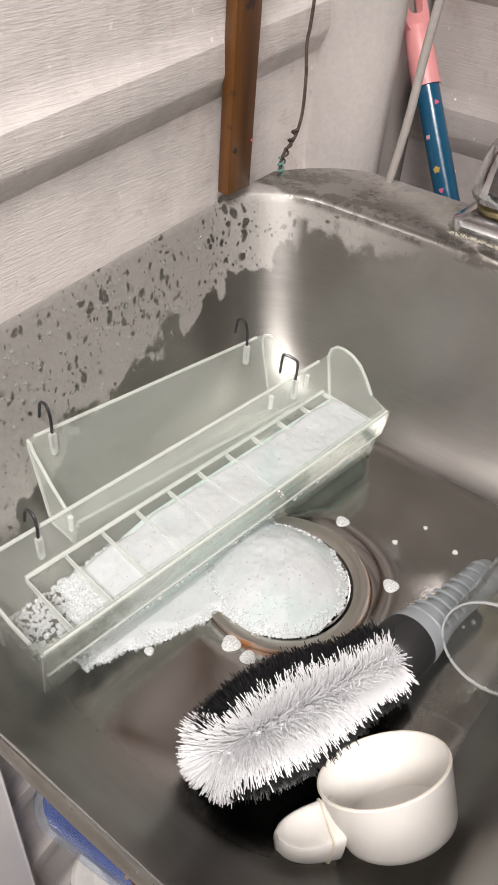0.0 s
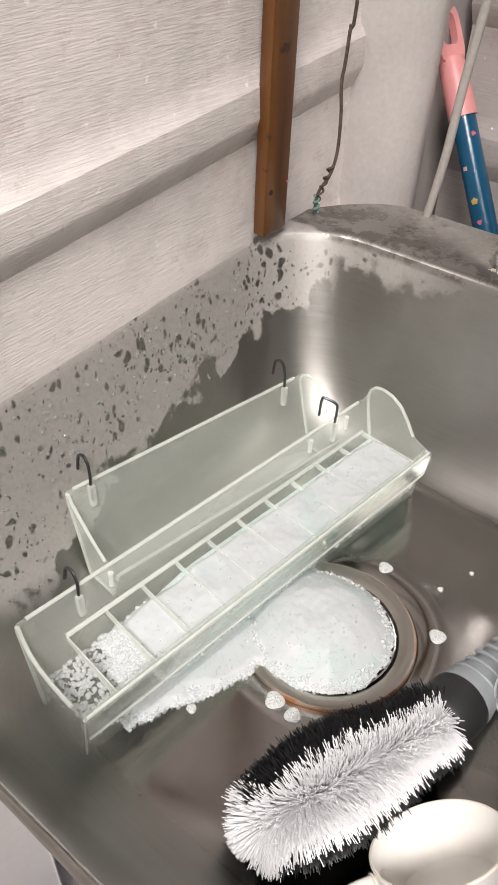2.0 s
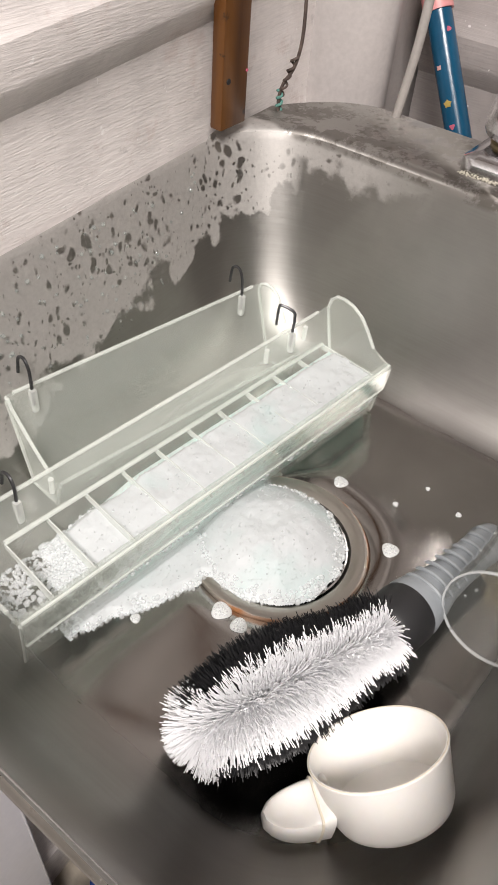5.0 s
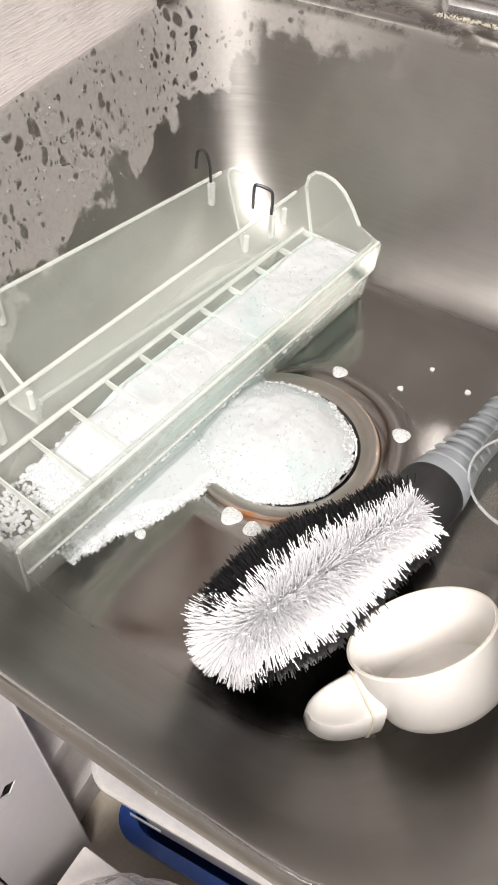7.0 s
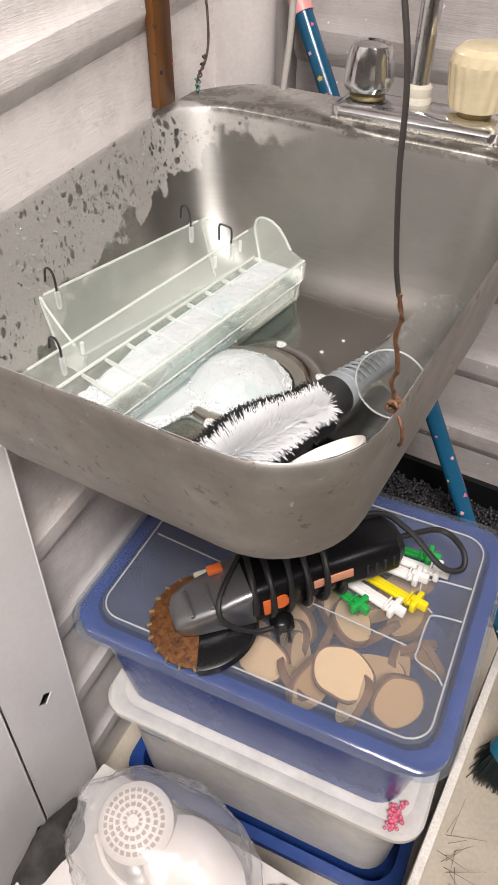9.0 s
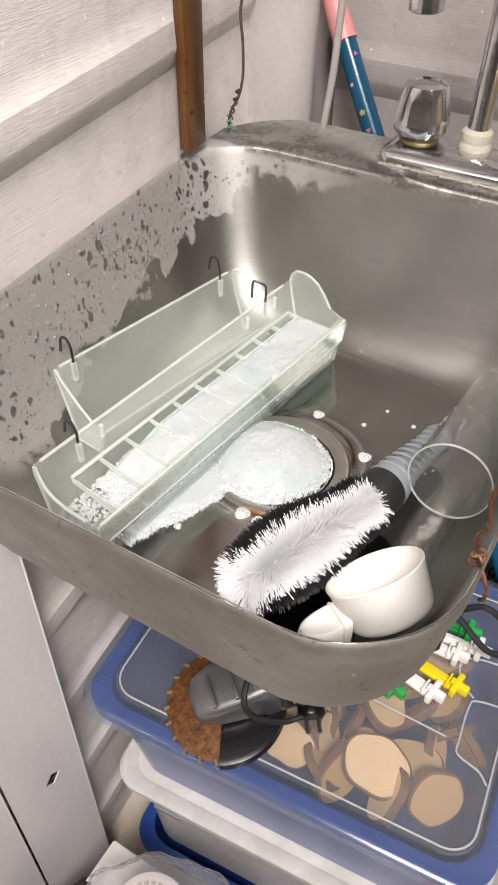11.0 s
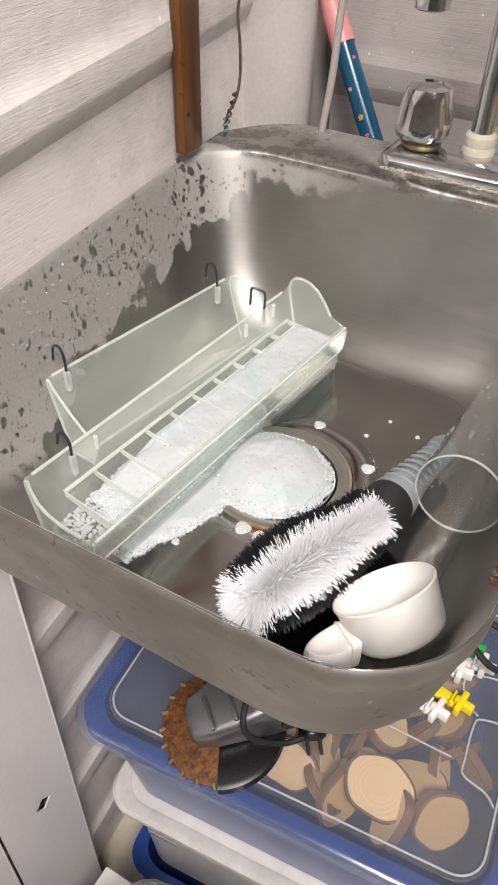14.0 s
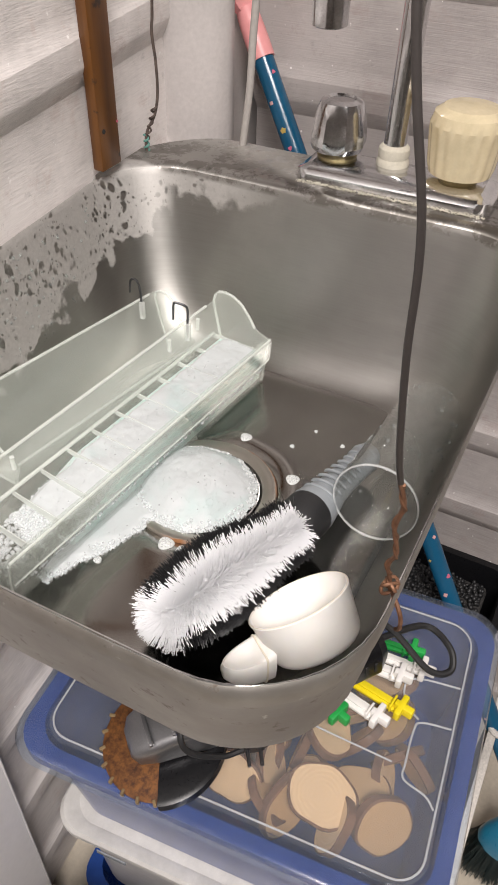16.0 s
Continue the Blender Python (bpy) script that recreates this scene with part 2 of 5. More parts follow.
STEEL = steel().m
STEEL_OUT = dull_steel().m
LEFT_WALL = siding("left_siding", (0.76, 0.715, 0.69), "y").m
# shade behind the sink is put into these two darker base colours
SHADED_BACK_WALL = siding("shaded_back_siding", (0.42, 0.385, 0.372), "x").m
SHADED_TRIM = plain("shaded_trim_paint", (0.52, 0.485, 0.47), 0.5, vary=0.2).m
# unseen walls that close the room, toned to bounce light under the sink
ROOM = plain("bounce_wall_paint", (0.50, 0.475, 0.455), 0.7).m
# unseen ceiling, kept dark so that the steel reflects dark
CEILING = plain("unseen_dark_ceiling", (0.10, 0.093, 0.086), 0.7).m
TILE = plain("floor_tile", (0.55, 0.49, 0.40), 0.35, vary=0.25, scale=40).m
WHITE_METAL = plain("white_enamel", (0.78, 0.76, 0.76), 0.35, vary=0.08, scale=30).m
STICK = varnished_wood().m
CHROME = plain("spotted_chrome", (0.72, 0.72, 0.73), 0.16, 1.0, 0.35, 120, 0.1).m
CHALKY = plain("limescale", (0.50, 0.47, 0.39), 0.8, 0.0, 0.3, 200, 0.6).m
BRASS = plain("tarnished_brass", (0.33, 0.27, 0.14), 0.45, 0.8, 0.4, 150, 0.4).m
KNOB = knob_clear().m
ACRYLIC = see_through("acrylic", (0.985, 0.998, 0.99), 0.13, 0.05, (0.95, 0.99, 0.92), 1.5).m
ACRYLIC_EDGE = see_through("acrylic_edge", (0.965, 0.99, 0.975), 0.42, 0.06, (0.97, 0.985, 0.95)).m
CUP = see_through("clear_plastic", (0.955, 0.96, 0.955), 0.03, 0.03, ior=1.55).m
FILM = see_through("bag_film", (0.96, 0.96, 0.96), 0.14, 0.28, (0.85, 0.85, 0.86)).m
FOAM = foam_mat().m
WET_FOAM = plain("wet_foam", (0.60, 0.81, 0.77), 0.5, vary=0.1, scale=90, Subsurface_Weight=1.0, Subsurface_Radius=(0.012, 0.014, 0.014), Subsurface_Scale=1.0).m
BUBBLE = see_through("bubble_film", (0.98, 0.99, 0.99), 0.30, 0.03, (0.95, 0.97, 0.97), 1.5).m
SPOT = see_through("thin_foam", (0.95, 0.96, 0.96), 0.7, 0.1, (0.84, 0.86, 0.85)).m
WET = see_through("water_film", (0.90, 0.93, 0.92), 0.12, 0.03, (0.9, 0.93, 0.92), 1.33).m
DRAIN = drain_mat().m
DARK_HOLE = plain("dark_hole", (0.02, 0.02, 0.02), 0.6).m
BRISTLE_W = plain("white_bristle", (0.94, 0.945, 0.96), 0.6, vary=0.03, scale=40, bump=0.0, Subsurface_Weight=0.3, Subsurface_Radius=(0.003, 0.003, 0.003)).m
BRISTLE_B = plain("black_bristle", (0.012, 0.012, 0.013), 0.4, vary=0.2).m
RUBBER = plain("black_rubber", (0.016, 0.016, 0.017), 0.5, vary=0.2).m
GREY_GRIP = plain("grey_plastic", (0.24, 0.26, 0.275), 0.42, vary=0.12).m
WIRE_STEEL = plain("wire_steel", (0.12, 0.12, 0.125), 0.35, 0.9, 0.3).m
CREAM = plain("ivory_plastic", (0.83, 0.81, 0.77), 0.35, vary=0.06, scale=30, bump=0.05, Subsurface_Weight=0.12, Subsurface_Radius=(0.004, 0.003, 0.002)).m
YELLOWED = plain("yellowed_edge", (0.76, 0.70, 0.58), 0.4, vary=0.15).m
BLUE_POLE = plain("blue_pole", (0.008, 0.085, 0.17), 0.22, vary=0.15).m
PINK = plain("pink_plastic", (0.80, 0.34, 0.34), 0.4, vary=0.08).m
PINK_DOT = plain("pink_print", (0.62, 0.14, 0.22), 0.4).m
ROSE_DOT = plain("rose_print", (0.66, 0.38, 0.36), 0.4).m
YELLOW_DOT = plain("yellow_print", (0.52, 0.38, 0.10), 0.4).m
BROOM_BLUE = plain("bright_blue_plastic", (0.01, 0.20, 0.36), 0.3).m
BROOM_HAIR = plain("dark_green_bristle", (0.008, 0.02, 0.022), 0.5, vary=0.3).m
GREY_ROD = plain("weathered_rod", (0.40, 0.375, 0.35), 0.6, vary=0.2).m
CABLE = plain("dark_cable", (0.036, 0.031, 0.029), 0.45, vary=0.2).m
COPPER = rusty("bare_copper", (0.10, 0.045, 0.025), (0.25, 0.125, 0.07), 0.6, 0.5).m
OLD_WIRE = rusty("old_wire", (0.07, 0.055, 0.05), (0.16, 0.12, 0.10), 0.6, 0.5).m
VERDIGRIS = plain("verdigris", (0.12, 0.28, 0.24), 0.8, vary=0.4, scale=300).m
BLUE_BOX = see_through("blue_plastic", (0.06, 0.15, 0.60), 0.72, 0.25, (0.030, 0.090, 0.36)).m
LID = see_through("frosted_lid", (0.97, 0.97, 0.97), 0.08, 0.2, (0.70, 0.73, 0.76)).m
LID_EDGE = see_through("lid_edge", (0.88, 0.92, 0.97), 0.06, 0.15, (0.60, 0.66, 0.76)).m
RIB = see_through("lid_rib", (0.85, 0.87, 0.90), 0.5, 0.2, (0.75, 0.77, 0.80)).m
WHITE_BIN = see_through("milky_plastic", (0.90, 0.90, 0.88), 0.72, 0.3, (0.84, 0.82, 0.79)).m
SLICE = wood_slice().m
BARK = plain("bark", (0.20, 0.10, 0.055), 0.85, vary=0.5, scale=200, bump=0.7).m
BLADE = rusty("rusty_blade", (0.05, 0.018, 0.008), (0.20, 0.08, 0.02), 0.6, 0.4).m
TOOTH = plain("worn_tooth", (0.50, 0.36, 0.20), 0.4, 0.8, 0.3).m
GEAR = plain("cast_aluminium", (0.30, 0.30, 0.31), 0.34, 0.85, 0.2, 150).m
BLACK_PLASTIC = plain("black_plastic", (0.006, 0.006, 0.007), 0.3, vary=0.1, scale=120, bump=0.03, Specular_IOR_Level=0.25).m
ORANGE = plain("orange_plastic", (0.80, 0.16, 0.03), 0.45).m
SALMON = plain("faded_orange_label", (0.80, 0.36, 0.22), 0.5).m
TOY = {k: plain(k + "_plastic", c, 0.4, vary=0.06).m for k, c in dict(yellow=(0.82, 0.66, 0.01), green=(0.02, 0.36, 0.07), white=(0.84, 0.82, 0.79)).items()}
MASK_WHITE = plain("mask_plastic", (0.80, 0.74, 0.70), 0.5, vary=0.06).m
MASK_HOLE = plain("filter_felt", (0.48, 0.41, 0.37), 0.8).m
CARTON = plain("pale_carton", (0.70, 0.66, 0.63), 0.7, vary=0.12).m
INK = plain("dark_ink", (0.05, 0.05, 0.05), 0.7).m
MAGENTA = plain("magenta_plastic", (0.60, 0.06, 0.26), 0.4).m
SPECKLED = plain("dark_speckled_cloth", (0.045, 0.042, 0.04), 0.9, vary=0.9, scale=300, bump=0.8).m
CHIPPED = plain("chipped_white_paint", (0.72, 0.68, 0.62), 0.55, vary=0.45, scale=90, bump=0.6).m
DRY_GRASS = plain("dry_fibre", (0.16, 0.13, 0.09), 0.8).m

# ---- building helpers (places are given from the drain's centre on the sink's floor) ----


def thing(name, at, label, category, group="", turn=(0, 0, 0)):
    ob = new(name)
    ob.empty_display_size = 0.02
    ob.matrix_basis = pose(at[0], at[1], at[2] + Z0, *turn)
    return tagged(ob, label, category, group)


def root_of(ob):
    while ob.parent:
        ob = ob.parent
    return ob


def mesh_of(name, bm, material, smooth=True, limit=35):
    me = bpy.data.meshes.new(name)
    bm.normal_update()
    if smooth:
        for f in bm.faces:
            f.smooth = True
        for e in bm.edges:
            if len(e.link_faces) == 2 and e.calc_face_angle(0) > radians(limit):
                e.smooth = False
    bm.to_mesh(me)
    bm.free()
    for mt in material if isinstance(material, (list, tuple)) else (material,):
        me.materials.append(mt)
    return me


def part(name, bm, material, parent, label="", local=False, smooth=True, limit=35):
    """Links a bmesh as one mesh under a thing or a part; its points are world places less Z0 unless local."""
    if not local:
        bm.transform(root_of(parent).matrix_basis.inverted() @ Matrix.Translation((0, 0, Z0)))
    ob = new(name, mesh_of(name, bm, material, smooth, limit))
    ob.parent = parent
    return tagged(ob, label)


def single(name, bm, material, at, label, category, group="", kind="", smooth=True, limit=35):
    """A thing of one mesh."""
    bm.transform(Matrix.Translation((-at[0], -at[1], -at[2])))
    ob = new(name, mesh_of(name, bm, material, smooth, limit))
    ob.location = (at[0], at[1], at[2] + Z0)
    return tagged(ob, label, category, group, kind)


def add_box(bm, centre, size, bevel=0.0, m=None, seg=2):
    g = bmesh.ops.create_cube(bm, size=1.0, matrix=Matrix.Translation(centre) @ (m or Matrix()) @ Matrix.Diagonal((*size, 1)))
    if bevel:
        es = list({e for v in g["verts"] for e in v.link_edges})
        bmesh.ops.bevel(bm, geom=es, offset=bevel, segments=seg, affect="EDGES", profile=0.5)
    return bm


def box(centre, size, bevel=0.0, m=None, seg=2):
    return add_box(bmesh.new(), centre, size, bevel, m, seg)


def add_tube(bm, pts, radius, seg=10, caps=True):
    """A round bar along points; radius is one number or one for each point."""
    pts = [Vector(p) for p in pts]
    rad = radius if isinstance(radius, (list, tuple)) else [radius] * len(pts)
    side, rings = None, []
    for i, p in enumerate(pts):
        d = (pts[min(i + 1, len(pts) - 1)] - pts[max(i - 1, 0)]).normalized()
        side = (side - d * side.dot(d)) if side else d.orthogonal()
        side.normalize()
        up = d.cross(side)
        rings.append([bm.verts.new(p + rad[i] * (math.cos(a) * side + math.sin(a) * up)) for a in (2 * math.pi * k / seg for k in range(seg))])
    for a, b in zip(rings, rings[1:]):
        for k in range(seg):
            bm.faces.new((a[k], a[(k + 1) % seg], b[(k + 1) % seg], b[k]))
    if caps:
        bm.faces.new(rings[0][::-1])
        bm.faces.new(rings[-1])
    return bm


def tube(pts, radius, seg=10, caps=True):
    return add_tube(bmesh.new(), pts, radius, seg, caps)


def curve(pts, n=8):
    """Catmull-Rom points through the given ones."""
    p = [Vector(q) for q in pts]
    p = [2 * p[0] - p[1], *p, 2 * p[-1] - p[-2]]
    out = []
    for i in range(1, len(p) - 2):
        for k in range(n):
            t = k / n
            out.append(0.5 * (2 * p[i] + (p[i + 1] - p[i - 1]) * t + (2 * p[i - 1] - 5 * p[i] + 4 * p[i + 1] - p[i + 2]) * t * t + (3 * p[i] - p[i - 1] - 3 * p[i + 1] + p[i + 2]) * t**3))
    return [*out, p[-2]]


def add_lathe(bm, profile, m=None, seg=32, wave=None):
    """A turned form: profile of (radius, height); wave(angle) scales the radius."""
    m = m or Matrix()
    rings = []
    for r, h in profile:
        if r < 1e-6:
            rings.append([bm.verts.new(m @ Vector((0, 0, h)))])
        else:
            rings.append([bm.verts.new(m @ Vector((r * (wave(a, h) if wave else 1) * math.cos(a), r * (wave(a, h) if wave else 1) * math.sin(a), h))) for a in (2 * math.pi * k / seg for k in range(seg))])
    for a, b in zip(rings, rings[1:]):
        for k in range(seg):
            q = [a[k % len(a)], a[(k + 1) % len(a)], b[(k + 1) % len(b)], b[k % len(b)]]
            q = [v for i, v in enumerate(q) if v not in q[:i]]
            if len(q) > 2:
                bm.faces.new(q)
    return bm


def lathe(profile, m=None, seg=32, wave=None):
    return add_lathe(bmesh.new(), profile, m, seg, wave)


def rrect(x0, x1, y0, y1, r, n=10, s=8):
    """A rounded rectangle, counter-clockwise from the right side; the count of points depends on n and s alone."""
    out = []
    for cx, cy, a0, (ex, ey) in ((x1 - r, y1 - r, 0, (x0 + r, y1)), (x0 + r, y1 - r, 90, (x0, y0 + r)), (x0 + r, y0 + r, 180, (x1 - r, y0)), (x1 - r, y0 + r, 270, (x1, y1 - r))):
        arc = [(cx + r * math.cos(radians(a0 + 90 * k / n)), cy + r * math.sin(radians(a0 + 90 * k / n))) for k in range(n + 1)]
        out += arc
        lx, ly = arc[-1]
        out += [(lx + (ex - lx) * k / s, ly + (ey - ly) * k / s) for k in range(1, s)]
    return out


def loft(bm, rings, close_last=False, close_first=False):
    vs = [[bm.verts.new(p) for p in ring] for ring in rings]
    for a, b in zip(vs, vs[1:]):
        for k in range(len(a)):
            bm.faces.new((a[k], a[(k + 1) % len(a)], b[(k + 1) % len(a)], b[k]))
    if close_last:
        bm.faces.new(vs[-1])
    if close_first:
        bm.faces.new(vs[0][::-1])
    return vs


def add_plate(bm, corners, thick, bevel=0.0):
    """A flat plate with the given outline, thickened along its normal to both sides."""
    c = [Vector(p) for p in corners]
    nrm = (c[1] - c[0]).cross(c[2] - c[1]).normalized() * (thick / 2)
    a, b = [bm.verts.new(p + nrm) for p in c], [bm.verts.new(p - nrm) for p in c]
    bm.faces.new(a), bm.faces.new(b[::-1])
    for k in range(len(c)):
        bm.faces.new((a[k], b[k], b[(k + 1) % len(c)], a[(k + 1) % len(c)]))
    return bm


def plate(corners, thick):
    return add_plate(bmesh.new(), corners, thick)


def spikes(roots, tips, radius, sides=3):
    """Many thin tapered hairs in one bmesh."""
    verts, faces = [], []
    for p, q in zip(roots, tips):
        d = q - p
        s = d.orthogonal().normalized()
        u = d.cross(s).normalized()
        i = len(verts)
        for base, r in ((p, radius), (q, radius * 0.55)):
            for k in range(sides):
                a = 2 * math.pi * k / sides
                verts.append(base + r * (math.cos(a) * s + math.sin(a) * u))
        for k in range(sides):
            j = (k + 1) % sides
            faces.append((i + k, i + j, i + sides + j, i + sides + k))
        faces.append(tuple(i + sides + k for k in range(sides)))
    me = bpy.data.meshes.new("hairs")
    me.from_pydata([tuple(v) for v in verts], [], faces)
    bm = bmesh.new()
    bm.from_mesh(me)
    bpy.data.meshes.remove(me)
    return bm


BALL = bmesh.new()
bmesh.ops.create_icosphere(BALL, subdivisions=2, radius=1)
BALL_V, BALL_F = [v.co.copy() for v in BALL.verts], [[v.index for v in f.verts] for f in BALL.faces]
BALL.free()


def balls(list_of):
    """Many small spheres (centre, radius) in one bmesh."""
    verts, faces = [], []
    for c, r in list_of:
        i = len(verts)
        verts += [tuple(Vector(c) + v * r) for v in BALL_V]
        faces += [[i + k for k in f] for f in BALL_F]
    me = bpy.data.meshes.new("balls")
    me.from_pydata(verts, [], faces)
    bm = bmesh.new()
    bm.from_mesh(me)
    bpy.data.meshes.remove(me)
    return bm


rnd = random.Random(7)
LOW = -Z0  # the ground

# ---- the room ----


def room():
    add = lambda name, c, s, mt, label: single(name, box(c, s), mt, c, label, name.split("_")[0], kind="structure")
    add("floor", (0.75, -0.8, LOW - 0.05), (2.3, 3.0, 0.1), TILE, "beige tiled floor with dust and fibres")
    add("ceiling", (0.75, -0.8, LOW + 2.55), (2.3, 3.0, 0.1), CEILING, "unseen ceiling kept dark for the reflections in the steel")
    add("wall_east", (1.75, -0.8, LOW + 1.25), (0.1, 2.5, 2.5), ROOM, "unseen off-white wall toned to bounce light")
    add("wall_south", (0.75, -2.15, LOW + 1.25), (2.3, 0.1, 2.5), ROOM, "unseen off-white wall toned to bounce light")


def lap_profile(bottom, top, first, step, depth):
    """Outline (out, height) of lapped boards, from the bottom up."""
    out = [(0.0, bottom)]
    z = first
    while z - step > bottom:
        z -= step
    while z < top - 0.04:
        out += [(0.0, z - 0.012), (0.0, z - 0.010), (depth * 0.9, z + 0.005), (depth, z + 0.009), (depth * 0.85, z + 0.028), (depth * 0.25, z + 0.036), (0.0, z + 0.046)]
        z += step
    return [*out, (0.0, top)]


def siding_wall(name, mt, label, place, length, profile, slope, thick=0.05):
    """A wall of lapped boards: place(u, out, z) gives a point, u runs along the wall."""
    bm = bmesh.new()
    us = [length[0] + (length[1] - length[0]) * k / 24 for k in range(25)]
    cols = []
    for u in us:
        col = [bm.verts.new(place(u, o, z + slope * u)) for o, z in profile]
        col += [bm.verts.new(place(u, -thick, profile[-1][1])), bm.verts.new(place(u, -thick, profile[0][1]))]
        cols.append(col)
    n = len(cols[0])
    for a, b in zip(cols, cols[1:]):
        for k in range(n):
            bm.faces.new((a[k], b[k], b[(k + 1) % n], a[(k + 1) % n]))
    bm.faces.new(cols[0]), bm.faces.new(cols[-1][::-1])
    bmesh.ops.recalc_face_normals(bm, faces=bm.faces)
    c = place(sum(length) / 2, 0, LOW)
    return single(name, bm, mt, c, label, "wall", kind="structure", limit=25)


WALL_X = -0.1845
room()
siding_wall("wall_west", LEFT_WALL, "off-white embossed siding wall, soiled with specks and water stains", lambda u, o, z: (WALL_X - 0.07 * u + o, u, z), (-2.1, 0.290), lap_profile(LOW, LOW + 2.5, 0.229, 0.145, 0.009), 0.06)
siding_wall("wall_north", SHADED_BACK_WALL, "siding wall of horizontal lapped boards, its colour darkened for shade", lambda u, o, z: (u, 0.42 - o, z), (-0.17, 1.7), lap_profile(LOW, LOW + 2.5, 0.155, 0.1235, 0.010), 0.0)


def corner_trim():
    ring = [(-0.33, 0.290), (-0.196, 0.290), (-0.172, 0.300), (-0.160, 0.309), (-0.153, 0.321), (-0.153, 0.334), (-0.162, 0.345), (-0.178, 0.352), (-0.182, 0.48), (-0.33, 0.48)]
    bm = bmesh.new()
    loft(bm, [[(x, y, z) for x, y in ring] for z in (LOW, LOW + 2.5)], True, True)
    bmesh.ops.recalc_face_normals(bm, faces=bm.faces)
    single("trim", bm, SHADED_TRIM, (-0.2, 0.35, LOW), "off-white vertical corner board with rounded edge, its colour darkened for shade", "trim", kind="structure", limit=50)


corner_trim()

# ---- the sink ----
SX0, SX1, SY0, SY1 = -0.180, 0.184, -0.224, 0.205


def rim_z(x, y):
    return 0.1515 + 0.010 * x + 0.020 * y


def askew(x, y):
    """The bowl's wall side runs a little out of square, along the siding."""
    return x + 0.07 * y * min(0.0, x / 0.18)


def ring_at(inset, frac, lift=0.0, r=0.066):
    pts = rrect(SX0 + inset * 0.75, SX1 - inset * 0.55, SY0 + inset * 1.0, SY1 - inset * 0.62, r + inset * 0.12)
    return [(askew(x, y), y, rim_z(x, y) * frac + lift) for x, y in pts]


def build_sink():
    sink = thing("sink", (0, 0, 0), "worn stainless steel sink with dried water spots against the wall", "sink")
    inner = [(0.0, 1.0), (0.0014, 0.975), (0.005, 0.85), (0.010, 0.68), (0.0150, 0.53), (0.020, 0.40), (0.026, 0.29), (0.033, 0.20), (0.041, 0.132), (0.051, 0.076), (0.063, 0.036), (0.077, 0.011), (0.090, 0.0)]
    rings = [ring_at(d, f) for d, f in inner]
    last = rings[-1]
    # the floor: from the rounded square to the round seat of the drain
    for k in range(1, 6):
        t = k / 5
        row = []
        for x, y, z in last:
            a = math.atan2(y, x)
            cx, cy = 0.0585 * math.cos(a), 0.0585 * math.sin(a)
            row.append((x + (cx - x) * t, y + (cy - y) * t, 0.0))
        rings.append(row)
    rings += [[(x * k, y * k, z) for x, y, _ in rings[-1]] for k, z in ((0.985, -0.0012), (0.93, -0.0022))]
    outer = [ring_at(-0.0012, 1.0, 0.0012), ring_at(-0.0026, 0.995), ring_at(-0.0022, 0.93)]
    outer += [ring_at(d - 0.0018, f, -0.0012) for d, f in inner[2:]]
    outer.append([(x * 0.4, y * 0.4, -0.004) for x, y, _ in last])
    bm = bmesh.new()
    loft(bm, outer[::-1] + rings, False, False)
    # a few dents in the bare front edge
    for v in bm.verts:
        if v.co.y < -0.15 and v.co.z > 0.1:
            v.co += Vector((0, 1, 0.6)) * 0.0016 * noise.noise(v.co * 28)
    bmesh.ops.recalc_face_normals(bm, faces=bm.faces)
    for f in bm.faces:
        c = f.calc_center_median()
        if f.normal.z < -0.2 or Vector((c.x - 0.01, c.y + 0.013)).dot(f.normal.xy) > 0.02:
            f.material_index = 1
    part("bowl", bm, (STEEL, STEEL_OUT), sink, limit=60)
    edge = [Vector((askew(x, y), y, rim_z(x, y) + 0.0008)) for x, y in rrect(SX0, SX1, SY0, SY1, 0.066) if y < -0.06 and x > -0.15]
    edge.sort(key=lambda p: math.atan2(p.y + 0.06, p.x - 0.02) % (2 * math.pi))
    worn = [0.0003 + 0.0010 * max(0.0, noise.noise(p * 60)) for p in edge]
    part("worn_edge", tube(edge, worn, 6), CHROME, sink, "bright worn edge of the bare rim")
    # the deck behind the bowl
    bm = bmesh.new()
    n, cols = 60, []
    for i in range(n + 1):
        x = SX0 - 0.012 + (SX1 - SX0 + 0.012) * i / n
        r = 0.066
        dx = max(0.0, SX0 - 0.0125 + r - x, x - (SX1 - r))
        yf = SY1 - r + math.sqrt(max(0.0, r * r - dx * dx))
        e = max(0.0, (-0.120 - x) / 0.068)
        yb = 0.281 - 0.050 * e**2.2 - 0.03 * max(0.0, (x - 0.145) / 0.033) ** 2
        zr = rim_z(x, yf)
        col = [(yf - 0.0005, zr - 0.004), (yf + 0.0008, zr), (yf + 0.004, zr + 0.0035), (yf + 0.009, zr + 0.0050)]
        for k in range(1, 6):
            t = k / 5
            col.append((yf + 0.009 + (max(yb, yf + 0.012) - yf - 0.009) * t, zr + 0.0050 - 0.001 * math.sin(t * math.pi)))
        col += [(max(yb, yf + 0.012) + 0.002, zr + 0.003), (max(yb, yf + 0.012) + 0.002, zr - 0.012), (yf + 0.002, zr - 0.012)]
        cols.append([bm.verts.new((x, y, z)) for y, z in col])
    for a, b in zip(cols, cols[1:]):
        for k in range(len(a)):
            bm.faces.new((a[k], a[(k + 1) % len(a)], b[(k + 1) % len(a)], b[k]))
    bm.faces.new(cols[0]), bm.faces.new(cols[-1][::-1])
    bmesh.ops.recalc_face_normals(bm, faces=bm.faces)
    part("deck", bm, STEEL, sink, limit=50)
